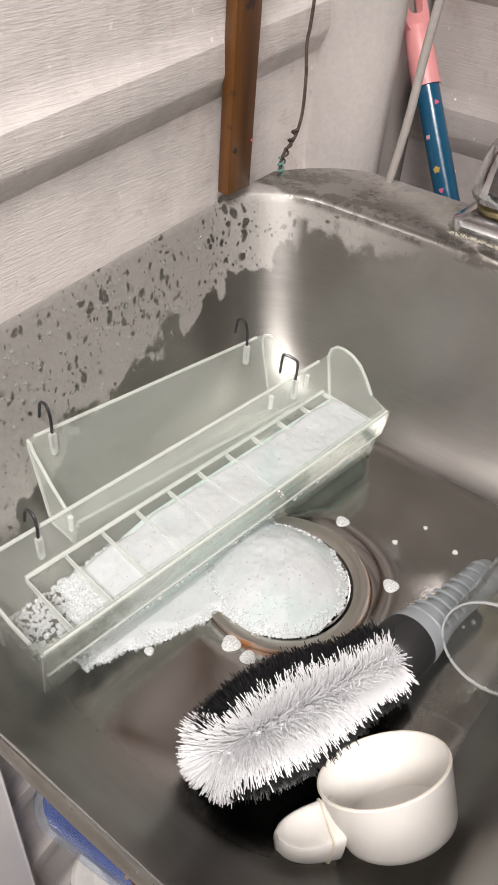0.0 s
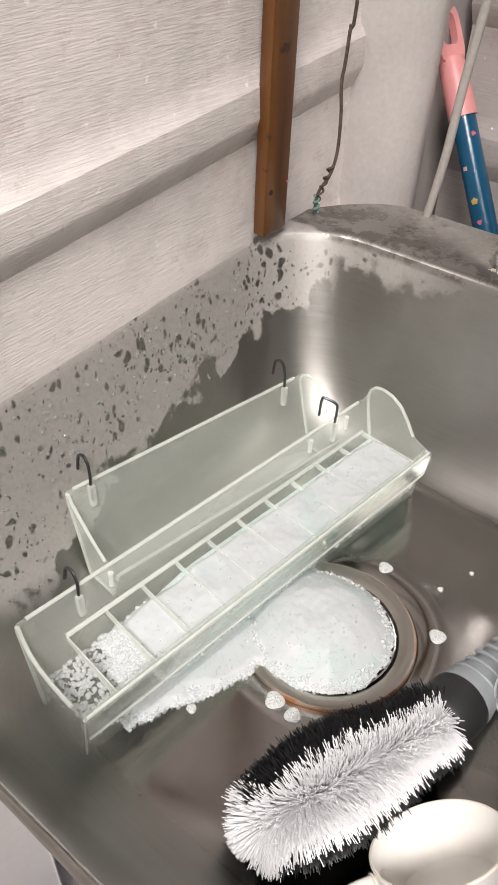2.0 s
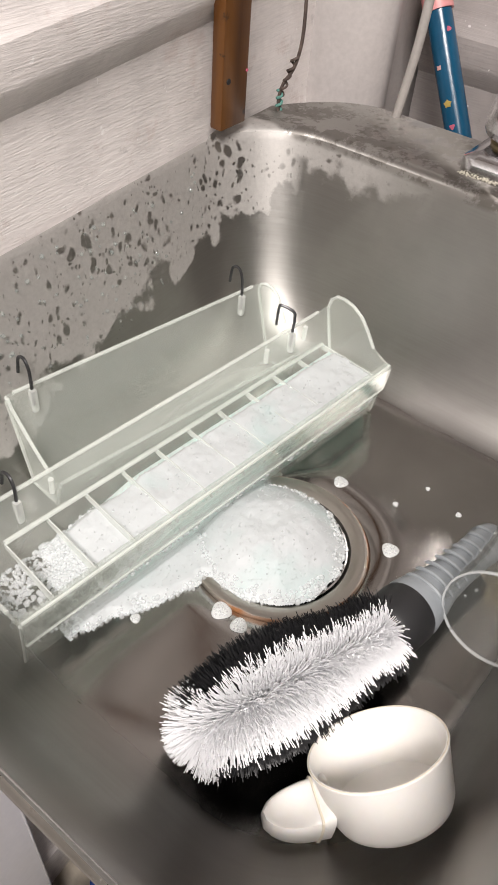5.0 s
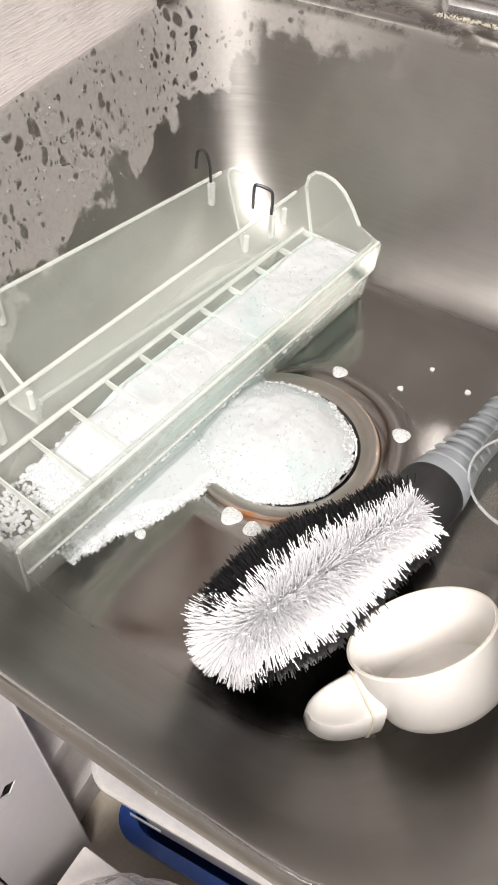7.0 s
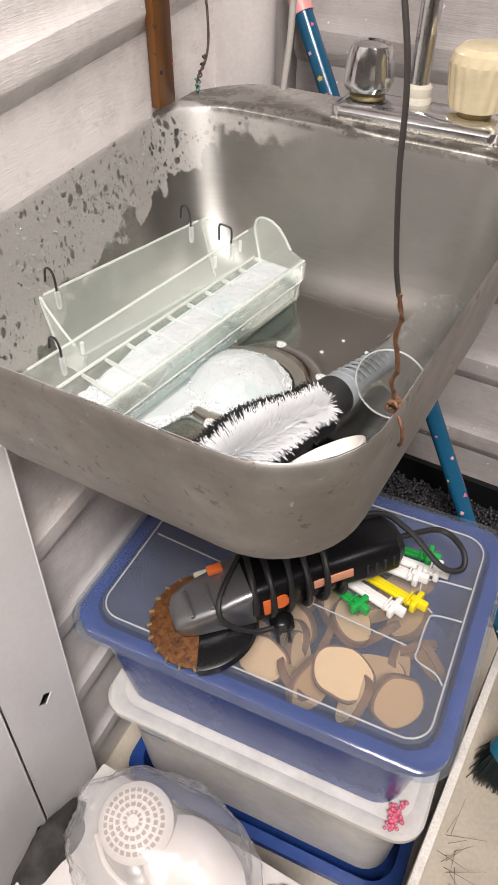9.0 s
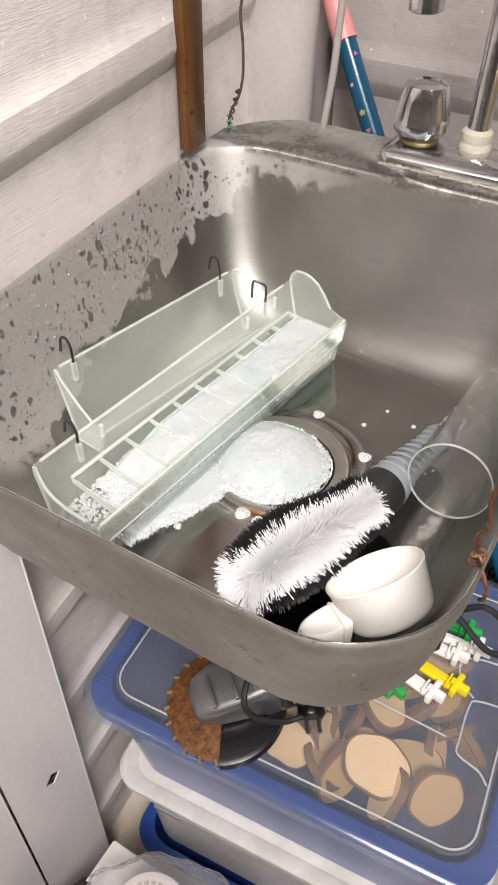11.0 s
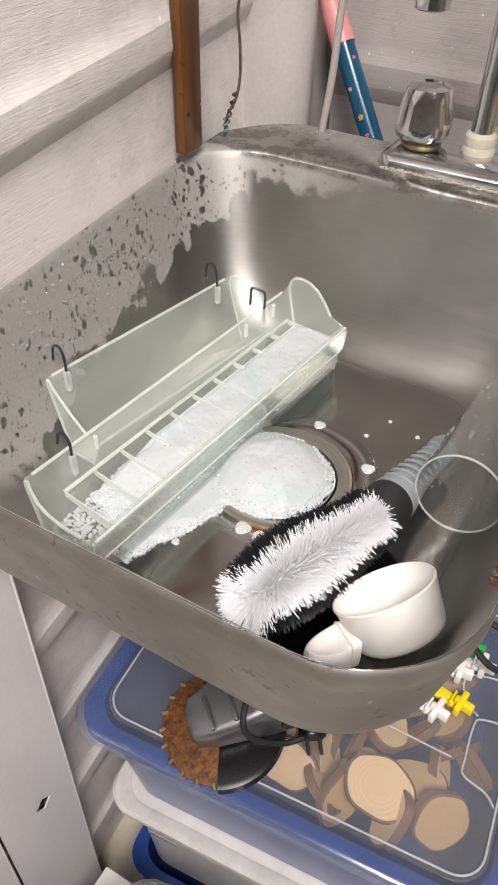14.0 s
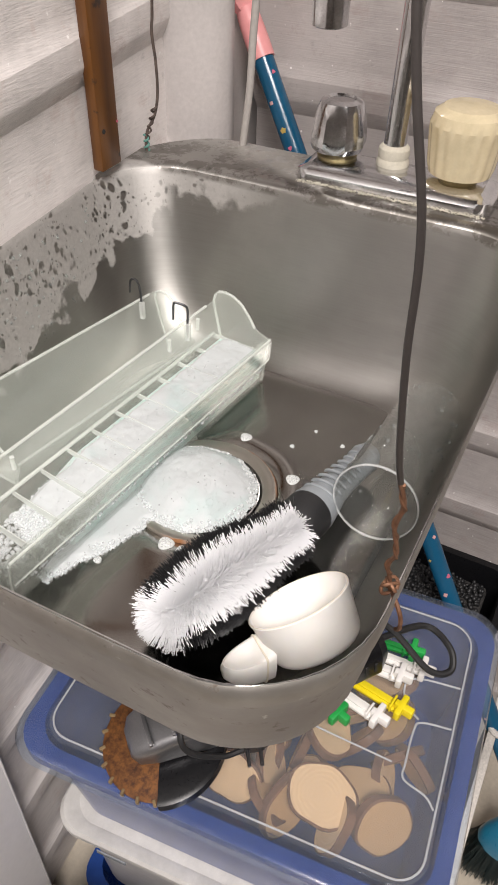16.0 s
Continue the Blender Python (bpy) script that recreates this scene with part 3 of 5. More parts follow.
    # the drain
    prof = [(0.0572, 0.0), (0.0565, 0.0012), (0.0545, 0.0017), (0.050, 0.0008), (0.046, -0.001), (0.0445, -0.004), (0.0425, -0.012), (0.0425, -0.03), (0.0445, -0.03), (0.0575, -0.004), (0.0572, 0.0)]
    flange = part("drain_flange", lathe(prof, seg=64), DRAIN, sink, "steel drain flange with a rusty outer line")
    part("drain_basket", lathe([(0.0, -0.026), (0.030, -0.026), (0.038, -0.018), (0.0405, -0.004), (0.043, -0.0005), (0.044, -0.001), (0.041, -0.006), (0.039, -0.020), (0.031, -0.028), (0.0, -0.028)], seg=48), CHROME, flange)
    part("drain_pipe", lathe([(0.0, -0.030), (0.044, -0.030), (0.044, -0.055), (0.022, -0.065), (0.022, -0.16), (0.0, -0.16)], seg=24), RUBBER, sink)
    return sink


SINK = build_sink()


def build_faucet():
    f = thing("faucet", (0.05, 0.255, 0.160), "two-handle chrome faucet crusted with limescale on the sink deck", "faucet")
    bm = bmesh.new()
    zb = lambda x: rim_z(x, 0.21) + 0.0045
    base = rrect(-0.037, 0.130, 0.224, 0.280, 0.012)
    rise = [(0.0, 0.0), (0.0, 0.007), (0.002, 0.010), (0.008, 0.013), (0.012, 0.0145)]
    loft(bm, [[(min(0.130 - d, max(-0.037 + d, x)), min(0.280 - d, max(0.224 + d, y)), zb(x) + h) for x, y in base] for d, h in rise], True, True)
    plate_ob = part("base_plate", bm, CHROME, f, "chrome base plate with yellow limescale", limit=30)
    crust = balls([((-0.032 + 0.158 * (i / 69) + rnd.uniform(-0.002, 0.002), 0.2235 + rnd.uniform(-0.002, 0.001), zb(-0.032 + 0.158 * i / 69) + rnd.uniform(0.0, 0.0016)), rnd.uniform(0.0004, 0.0009)) for i in range(70) for _ in range(6)])
    part("limescale_crust", crust, CHALKY, plate_ob, "pale yellow limescale crust")
    # chrome handle with flat facets
    m1 = Matrix.Translation((-0.011, 0.256, zb(-0.011) + 0.0145)) @ pose(0, 0, 0, 0, 0, 12) @ Matrix.Scale(1.12, 4)
    part("stem_collar", lathe([(0.0, 0.0), (0.015, 0.0), (0.0155, 0.002), (0.013, 0.004), (0.011, 0.006), (0.0, 0.006)], m1, 24), BRASS, f, "tarnished brass collar")
    facet = lambda a, h: 1 - 0.10 * max(0.0, math.cos(4 * a)) ** 0.7 * (1 if 0.008 < h < 0.036 else 0.4)
    part("handle", lathe([(0.0, 0.005), (0.014, 0.005), (0.0195, 0.0065), (0.0218, 0.011), (0.0215, 0.018), (0.0198, 0.028), (0.0182, 0.036), (0.0160, 0.041), (0.011, 0.0425), (0.0095, 0.0412), (0.0, 0.0415)], m1, 48, facet), CHROME, f, "faceted chrome handle", limit=25)
    # spout
    bx, by = 0.037, 0.262
    part("spout_collar", lathe([(0.0, 0.0), (0.0118, 0.0), (0.0122, 0.003), (0.0108, 0.006), (0.0116, 0.009), (0.0112, 0.013), (0.0090, 0.0155), (0.0, 0.016)], Matrix.Translation((bx, by, zb(bx) + 0.0135)) @ Matrix.Scale(1.15, 4), 28), CHALKY, f, "limescaled spout collar")
    z1 = zb(bx) + 0.026
    way = curve([(bx, by, z1), (bx + 0.001, by, z1 + 0.07), (bx + 0.001, by - 0.002, z1 + 0.15), (bx - 0.004, by - 0.030, z1 + 0.186), (bx - 0.014, by - 0.078, z1 + 0.182), (bx - 0.021, by - 0.104, z1 + 0.148), (bx - 0.023, by - 0.111, z1 + 0.114)], 8)
    spout = part("spout", tube(way, 0.0096, 20), CHROME, f, "spotted chrome swan-neck spout")
    end = Vector(way[-1])
    part("aerator", lathe([(0.0, 0.002), (0.0085, 0.0), (0.0102, 0.001), (0.0106, 0.014), (0.0095, 0.020), (0.0, 0.020)], Matrix.Translation(end - Vector((0, 0, 0.003))) @ Matrix.Scale(1.15, 4), 24), CHROME, spout)
    # yellowed clear handle
    m2 = Matrix.Translation((0.095, 0.256, zb(0.095) + 0.0145)) @ Matrix.Scale(1.12, 4)
    part("stem_collar", lathe([(0.0, 0.0), (0.014, 0.0), (0.014, 0.003), (0.011, 0.005), (0.0, 0.005)], m2, 24), BRASS, f)
    flute = lambda a, h: 1 + (0.022 * math.cos(18 * a) if 0.008 < h < 0.040 else 0)
    knob = part("handle", lathe([(0.0, 0.004), (0.018, 0.004), (0.0225, 0.006), (0.0238, 0.012), (0.0262, 0.034), (0.0268, 0.040), (0.0245, 0.047), (0.019, 0.051), (0.008, 0.052), (0.0, 0.052)], m2, 108, flute), KNOB, f, "yellowed clear fluted acrylic handle", limit=25)
    part("core", lathe([(0.0, 0.005), (0.009, 0.005), (0.010, 0.030), (0.016, 0.038), (0.0, 0.040)], m2, 20), CHALKY, knob)


build_faucet()

# ---- the two acrylic trays ----
ALONG, ACROSS = Vector((0.105, 0.9945, 0)), Vector((-0.9945, 0.105, 0))
TRAY0 = Vector((-0.0559, -0.1423, 0.0))


def tp(a, p, z):
    """A place a along, p across and z above the front foot of the nearer tray."""
    return TRAY0 + ALONG * a + ACROSS * p + Vector((0, 0, z))


def far_tp(a, p, z):
    """The same for the farther tray, whose front end is propped up on the curve of the bowl."""
    return tp(a, p, z + 0.0145 * (1 - (a - 0.058) / 0.217))


def strip_plate(sect, a0, a1, thick=0.0022, place=tp):
    """A sheet bent to the given cross section (across, height), from a0 to a1 along."""
    bm = bmesh.new()
    rows = []
    for i, (p, z) in enumerate(sect):
        q0, q1 = sect[max(i - 1, 0)], sect[min(i + 1, len(sect) - 1)]
        t = Vector((q1[0] - q0[0], q1[1] - q0[1])).normalized()
        nx, nz = -t.y * thick / 2, t.x * thick / 2
        rows.append(((p + nx, z + nz), (p - nx, z - nz)))
    loop = [r[0] for r in rows] + [r[1] for r in rows[::-1]]
    loft(bm, [[place(a, p, z) for p, z in loop] for a in (a0, a1)], True, True)
    bmesh.ops.recalc_face_normals(bm, faces=bm.faces)
    return bm


def hook(parent, a, p, z, tall=0.020, place=tp, bent=False):
    """A wire hook in a moulded boss; bent: with a square shoulder."""
    pts = [(a, p - 0.001, z - 0.012), (a, p - 0.0012, z - 0.002), (a + 0.001, p, z + tall * 0.55), (a + 0.0015, p + 0.003, z + tall * 0.92), (a + 0.0015, p + 0.007, z + tall), (a + 0.001, p + 0.0105, z + tall * 0.85), (a, p + 0.0115, z + tall * 0.30)]
    if bent:
        pts = [(a, p - 0.001, z - 0.012), (a, p - 0.0012, z - 0.002), (a + 0.0012, p - 0.001, z + tall * 0.62), (a + 0.0005, p + 0.0005, z + tall * 0.86), (a - 0.003, p + 0.007, z + tall), (a - 0.004, p + 0.0095, z + tall * 0.9), (a - 0.004, p + 0.0105, z + tall * 0.12)]
    h = part("hook", tube(curve([place(*q) for q in pts], 5), 0.00105, 8), WIRE_STEEL, parent, "dark bent wire hook")
    part("boss", add_box(bmesh.new(), place(a, p - 0.0016, z - 0.008), (0.0045, 0.0045, 0.017), 0.0012), ACRYLIC_EDGE, h)


def end_panel(sect, a, thick=0.0022, place=tp):
    return plate([place(a, p, z) for p, z in sect], thick)


def build_tray_near():
    t = thing("seed_tray", tp(0.145, 0.02, 0), "long clear acrylic feeder tray with wire hooks, full of soap foam", "tray")
    a0, a1 = -0.014, 0.290
    top = (0.0500, 0.0675)
    sect = [(-0.0085, 0.0465), (-0.0080, 0.0425), (-0.0045, 0.0060), (-0.0030, 0.0028), (0.003, 0.0018), (0.034, 0.0018), (0.038, 0.004), (0.0405, 0.010), (0.0475, 0.046), top]
    part("trough", strip_plate(sect, a0, a1), ACRYLIC, t)
    lip = part("front_lip", strip_plate([(-0.0086, 0.0265), (-0.0108, 0.0470), (-0.0092, 0.0488), (-0.0064, 0.0480), (-0.0050, 0.0435)], a0 - 0.001, a1 + 0.001, 0.0018), ACRYLIC, t, "clear folded front lip")
    part("lip_edge", tube([tp(a0, -0.0100, 0.0485), tp(a1, -0.0100, 0.0485)], 0.0011, 6), ACRYLIC_EDGE, lip)
    part("lip_fold", tube([tp(a0, -0.0092, 0.0270), tp(a1, -0.0092, 0.0270)], 0.0008, 6), ACRYLIC_EDGE, lip)
    part("back_lip", tube([tp(a0 + 0.006, *top), tp(a1 - 0.012, *top)], 0.0013, 8), ACRYLIC_EDGE, t)
    low = [(-0.0085, 0.0450), (-0.003, 0.003), (0.036, 0.002), (0.0500, 0.0620), (0.0497, 0.0660), (0.0480, 0.0672), (0.0465, 0.0600), (0.0420, 0.0505), (0.034, 0.0452), (0.022, 0.0425), (0.004, 0.0430)]
    high = [(-0.0085, 0.0485), (-0.003, 0.003), (0.036, 0.002), (0.0500, 0.0660), (0.0480, 0.0745), (0.0435, 0.0788), (0.0370, 0.0798), (0.0290, 0.0785), (0.0205, 0.0738), (0.0130, 0.0650), (0.0060, 0.0545)]
    for a, full in ((a0, low), (a1, high)):
        pn = part("end_panel", end_panel(full, a), ACRYLIC, t)
        part("edge", tube([tp(a, p, z) for p, z in full], 0.0013, 6), ACRYLIC_EDGE, pn)
    bar0, bar1 = (0.0105, 0.0445, 0.0400), (0.2865, 0.0478, 0.0362)
    comb = part("comb_bar", add_tube(bmesh.new(), [tp(*bar0), tp(*bar1)], 0.0016, 8), ACRYLIC_EDGE, t, "clear bar that carries the dividers")
    for k in range(11):
        a, p, z = (u + (v - u) * k / 10 for u, v in zip(bar0, bar1))
        part("divider", add_plate(bmesh.new(), [tp(a, p, z), tp(a, -0.006, 0.0370), tp(a, -0.0045, 0.0270), tp(a, p, z - 0.004)], 0.0008), ACRYLIC_EDGE, comb)
    hook(t, 0.024, 0.0490, 0.0615, 0.015)
    hook(t, 0.2455, 0.0470, 0.0680, 0.019, bent=True)
    for a in (0.046, 0.222, 0.262):
        part("peg", tube([tp(a, 0.0470, 0.064), tp(a, 0.0475, 0.053)], 0.0018, 8), ACRYLIC_EDGE, t)
    return t


def build_tray_far():
    t = thing("seed_tray", tp(0.16, 0.075, 0), "shorter clear acrylic feeder tray with wire hooks, wet and empty", "tray")
    a0, a1 = 0.058, 0.275
    top = (0.1050, 0.0655)
    sect = [(0.0590, 0.0260), (0.0635, 0.006), (0.0665, 0.003), (0.089, 0.003), (0.093, 0.008), top]
    part("trough", strip_plate(sect, a0, a1, place=far_tp), ACRYLIC, t)
    part("back_lip", tube([far_tp(a0 + 0.005, *top), far_tp(a1 - 0.008, *top)], 0.0013, 8), ACRYLIC_EDGE, t, "pale yellowish polished edge")
    part("front_lip", tube([far_tp(a0, 0.0590, 0.0265), far_tp(a1, 0.0590, 0.0265)], 0.0012, 8), ACRYLIC_EDGE, t)
    low = [(0.0590, 0.0240), (0.066, 0.003), (0.090, 0.003), (0.1050, 0.0600), (0.1046, 0.0645), (0.1030, 0.0640), (0.1005, 0.0585), (0.0950, 0.0525), (0.083, 0.0400), (0.071, 0.0300)]
    high = [(0.0590, 0.0260), (0.066, 0.003), (0.090, 0.003), (0.1050, 0.0600), (0.1030, 0.0660), (0.0985, 0.0682), (0.0920, 0.0682), (0.0865, 0.0650), (0.0810, 0.0560), (0.0760, 0.0450)]
    for a, full in ((a0, low), (a1, high)):
        pn = part("end_panel", end_panel(full, a, place=far_tp), ACRYLIC, t)
        part("edge", tube([far_tp(a, p, z) for p, z in full], 0.0012, 6), ACRYLIC_EDGE, pn)
    hook(t, 0.0730, 0.1020, 0.0655, 0.0190, far_tp)
    hook(t, 0.2515, 0.1020, 0.0655, 0.0200, far_tp)
    return t


build_tray_near()
build_tray_far()

# ---- foam ----


def foam_heap(name, centre, inside, height, spacing, label, under=0.0, power=0.9):
    """A heap of foam over the plan inside(x, y) -> 0..1, as a lumpy body and many small bubbles on it."""
    f = thing(name, centre, label, "foam")
    bm = bmesh.new()
    (x0, x1), (y0, y1) = inside.span
    nx, ny = int((x1 - x0) / spacing), int((y1 - y0) / spacing)
    grid = {}
    spots = []
    for i in range(nx + 1):
        for j in range(ny + 1):
            x, y = x0 + spacing * i, y0 + spacing * j
            k = inside(x, y)
            if k <= 0 and max(inside(x + u * spacing, y + v * spacing) for u in (-1, 0, 1) for v in (-1, 0, 1)) <= 0:
                continue
            lump = 1 + 0.10 * noise.noise(Vector((x, y, 0)) * 55) + 0.035 * noise.noise(Vector((x, y, 3)) * 190)
            z = under + height * (max(0.0, k) ** power) * lump
            grid[i, j] = bm.verts.new((x, y, z))
            spots.append((x, y, z, k))
    for i, j in list(grid):
        q = [grid.get(c) for c in ((i, j), (i + 1, j), (i + 1, j + 1), (i, j + 1))]
        if all(q) and (under < 0.01 or q[0].co.z > under + 0.30 * height):
            bm.faces.new(q)
    bmesh.ops.delete(bm, geom=[v for v in bm.verts if not v.link_faces], context="VERTS")
    body = part("foam_body", bm, FOAM, f, limit=180)
    tiny, clear = [], []
    for x, y, z, k in spots:
        for _ in range(2):
            p = (x + rnd.uniform(-1, 1) * spacing, y + rnd.uniform(-1, 1) * spacing, z + rnd.uniform(-0.0006, 0.0008))
            if rnd.random() < 0.10 and k > 0.2:
                tiny.append((p, rnd.uniform(0.00025, 0.0005)))
        if k < 0.30 and rnd.random() < (0.45 if under > 0.01 else 0.2) or rnd.random() < 0.005:
            clear.append(((x, y, z + 0.0001), rnd.uniform(0.0003, 0.0008) if k > 0.3 else rnd.uniform(0.0006, 0.0018)))
    part("fine_bubbles", balls(tiny), FOAM, body)["kind"] = "stuff"
    part("clear_bubbles", balls(clear), BUBBLE, body)["kind"] = "stuff"
    return f


def in_drain(x, y):
    dx, dy = x + 0.0045, y + 0.0025
    r = math.hypot(dx, dy)
    k = 1 - (r / (0.0462 + 0.003 * max(0.0, -dx / (r + 1e-6)) + 0.003 * noise.noise(Vector((x, y, 9)) * 60))) ** 2.6
    return max(0.0, min(1.0, k))


def in_tail(x, y):
    a, p = (Vector((x, y, 0)) - TRAY0).dot(ALONG), (Vector((x, y, 0)) - TRAY0).dot(ACROSS)
    wide = 0.006 + 0.030 * max(0.0, min(1.0, (a - 0.015) / 0.10)) + 0.004 * noise.noise(Vector((x, y, 4)) * 90)
    if not (0.012 < a < 0.135) or p > 0.004 or p < -wide:
        return 0.0
    return max(0.0, min(0.5, (p + wide) / 0.012, (a - 0.012) / 0.02))


def in_trough(x, y):
    a, p = (Vector((x, y, 0)) - TRAY0).dot(ALONG), (Vector((x, y, 0)) - TRAY0).dot(ACROSS)
    if not (-0.010 < a < 0.286) or not (-0.0055 < p < 0.0405):
        return 0.0
    k = min(1.0, (p + 0.009) / 0.008, (0.0445 - p) / 0.010)
    thin = min(1.0, max(0.05, (a - 0.01) / 0.10 + 0.25 * noise.noise(Vector((x, y, 6)) * 45)))
    return max(0.02, k * thin)


in_drain.span, in_tail.span, in_trough.span = ((-0.060, 0.050), (-0.056, 0.052)), ((-0.06, 0.02), (-0.145, 0.02)), ((-0.12, -0.01), (-0.16, 0.16))
foam_heap("foam_heap", (0, 0, 0), in_drain, 0.019, 0.0011, "white soap foam heaped over the drain", 0.0)
foam_heap("foam_tail", (-0.02, -0.09, 0), in_tail, 0.007, 0.0011, "thin soap foam running from the tray to the drain", 0.0004)
foam_heap("foam_fill", (-0.04, 0.0, 0.02), in_trough, 0.0175, 0.0013, "white soap foam filling the clear tray", 0.0195, 0.55)


def foam_core():
    """The wet lower part of the foam, seen through the tray's front wall."""
    f = bpy.data.objects["foam_fill"]
    bm = bmesh.new()
    secs = []
    for k in range(31):
        a = 0.045 + 0.240 * k / 30
        full = min(1.0, 0.12 + a / 0.11)
        top = 0.005 + 0.0295 * full
        secs.append([tp(a, p, z) for p, z in ((-0.0066 * full - 0.0032 * (1 - full), top), (-0.0026, 0.0070), (0.000, 0.0040), (0.034, 0.0036), (0.0375, 0.0070), (0.0395, top), (0.017, top + 0.0012 * full * (1 + 1.6 * noise.noise(Vector((a * 60, 0.0, 2.0))))))])
    loft(bm, secs, True, True)
    bmesh.ops.recalc_face_normals(bm, faces=bm.faces)
    part("wet_foam", bm, WET_FOAM, f, "pale green wet foam")


foam_core()


def foam_spots():
    spots = [(0.057, 0.042, 0.0055), (0.001, 0.070, 0.005), (0.077, 0.098, 0.002), (0.040, 0.078, 0.002), (-0.030, -0.098, 0.003), (0.004, -0.062, 0.006), (0.018, -0.063, 0.005), (0.001, -0.149, 0.003), (0.095, 0.062, 0.0016), (0.05, 0.105, 0.0016)]
    for x, y, r in spots:
        bm = lathe([(r, 0.0002), (r * 0.92, 0.0009), (r * 0.6, 0.0012), (0.0, 0.0013)], Matrix.Translation((x, y, 0)), 24, lambda a, h: 1 + 0.09 * math.sin(3 * a + x * 99))
        ob = single("foam_spot", bm, SPOT, (x, y, 0), "small flat patch of foam on the sink floor", "foam", "foam patches in the sink")
        ring = balls([((r * 0.8 * math.cos(i * 2.4) * (i / 16) ** 0.5, r * 0.8 * math.sin(i * 2.4) * (i / 16) ** 0.5, 0.001), rnd.uniform(0.08, 0.2) * r) for i in range(16)])
        part("bubbles", ring, BUBBLE, ob, local=True)


foam_spots()

# ---- the brush ----


def build_brush():
    br = thing("wheel_brush", (0.062, -0.095, 0.0), "cleaning brush with white and black bristles and a grey grip", "brush")
    tip, neck = Vector((0.0520, -0.129, 0.0300)), Vector((0.0905, -0.030, 0.0330))
    d = (neck - tip).normalized()
    side = d.cross(Vector((0, 0, 1))).normalized()  # to the right of the way up the brush
    up = side.cross(d)
    core = curve([tip + d * 0.004, tip.lerp(neck, 0.5), neck], 10)
    part("core_wire", tube([p + side * 0.0013 * math.sin(i * 1.4) + up * 0.0013 * math.cos(i * 1.4) for i, p in enumerate(core)], 0.0022, 8), WIRE_STEEL, br, "twisted steel wire core")
    sets = {"w": ([], []), "b": ([], [])}
    length = (neck - tip).length
    for i in range(19000):
        s = rnd.random()
        ang = rnd.uniform(-180, 180)  # 0 is straight up, positive to the right
        white = -16 < ang < 82 or s < 0.03
        if white and s > 0.05 and rnd.random() < 0.1:
            continue
        if -115 < ang < -10 and rnd.random() < 0.25:
            continue
        long = 0.0285 * (0.72 + 0.28 * math.sin(math.pi * min(1.0, s * 1.1 + 0.12))) * rnd.uniform(0.9, 1.05)
        a = radians(ang + rnd.gauss(0, 4))
        out = side * math.sin(a) + up * math.cos(a)
        lean = -0.22 - 0.6 * max(0.0, 0.22 - s) / 0.22 + rnd.gauss(0, 0.14)
        p = tip + d * (length * s) + out * 0.002
        q = p + (out + d * lean).normalized() * long + side * rnd.gauss(0, 0.0012)
        q.z = max(q.z, 0.0008)
        g = sets["w" if white else "b"]
        g[0].append(p), g[1].append(q)
    for _ in range(900):  # the round end
        a, b = rnd.uniform(0, 2 * math.pi), rnd.uniform(0.1, 1.5)
        out = (side * math.sin(a) + up * math.cos(a)) * math.sin(b) - d * math.cos(b)
        q = tip + out * 0.0240 * rnd.uniform(0.85, 1.05)
        q.z = max(q.z, 0.0008)
        g = sets["w" if out.dot(up) > -0.45 else "b"]
        g[0].append(tip), g[1].append(q)
    part("white_bristles", spikes(*sets["w"], 0.00048), BRISTLE_W, br, "stiff white nylon bristles", smooth=False)["kind"] = "stuff"
    part("black_bristles", spikes(*sets["b"], 0.00045), BRISTLE_B, br, "stiff black nylon bristles", smooth=False)["kind"] = "stuff"
    # a white shell for the dense bristle roots, added to brighten the gaps
    bed, rows = bmesh.new(), []
    for k in range(80):
        t = k / 79
        ring = []
        for j in range(17):
            a = radians(-6 + 84 * j / 16)
            r = 0.0095 * min(1.0, 0.5 + 4 * t) * (0.75 + 0.25 * math.sin(math.pi * min(1.0, t + 0.15))) * (1 + 0.20 * noise.noise(Vector((t * 40, j * 1.3, 1.0)))) * (0.55 if j in (0, 16) else 1)
            ring.append(bed.verts.new(tip + d * (length * t - 0.004) + (side * math.sin(a) + up * math.cos(a)) * r))
        rows.append(ring)
    for a, b in zip(rows, rows[1:]):
        for k in range(16):
            bed.faces.new((a[k], a[k + 1], b[k + 1], b[k]))
    part("bristle_bounce_shell", bed, BRISTLE_W, br, "white shell for the dense bristle roots, added to brighten the gaps")
    h = (Vector((0.1060, 0.076, 0.022)) - neck).normalized()
    mh = Matrix.Translation(neck - h * 0.004) @ h.to_track_quat("Z", "Y").to_matrix().to_4x4()
    part("collar", lathe([(0.0, 0.0), (0.0165, 0.0), (0.0178, 0.002), (0.0180, 0.020), (0.0176, 0.0225), (0.0, 0.0225)], mh, 32), RUBBER, br, "black rubber collar")
    grip = part("grip", lathe([(0.0, 0.0225), (0.0172, 0.0225), (0.0176, 0.026), (0.0150, 0.040), (0.0122, 0.052), (0.0112, 0.068), (0.0112, 0.092), (0.0122, 0.104), (0.010, 0.111), (0.0, 0.112)], mh, 32), GREY_GRIP, br, "grey ribbed plastic grip")
    for k in range(9):
        z = 0.034 + 0.0085 * k
        r = 0.0163 - 0.00075 * k if k < 6 else 0.0118
        arc = [(r * math.cos(radians(t)), r * math.sin(radians(t)), z + 0.0012 * math.cos(radians(2 * t))) for t in range(35, 150, 12)]
        rib = tube([mh @ Vector(p) for p in arc], [0.0004, *[0.0013] * (len(arc) - 2), 0.0004], 6)
        part("rib", rib, GREY_GRIP, grip)


build_brush()

# ---- the white scoop ----


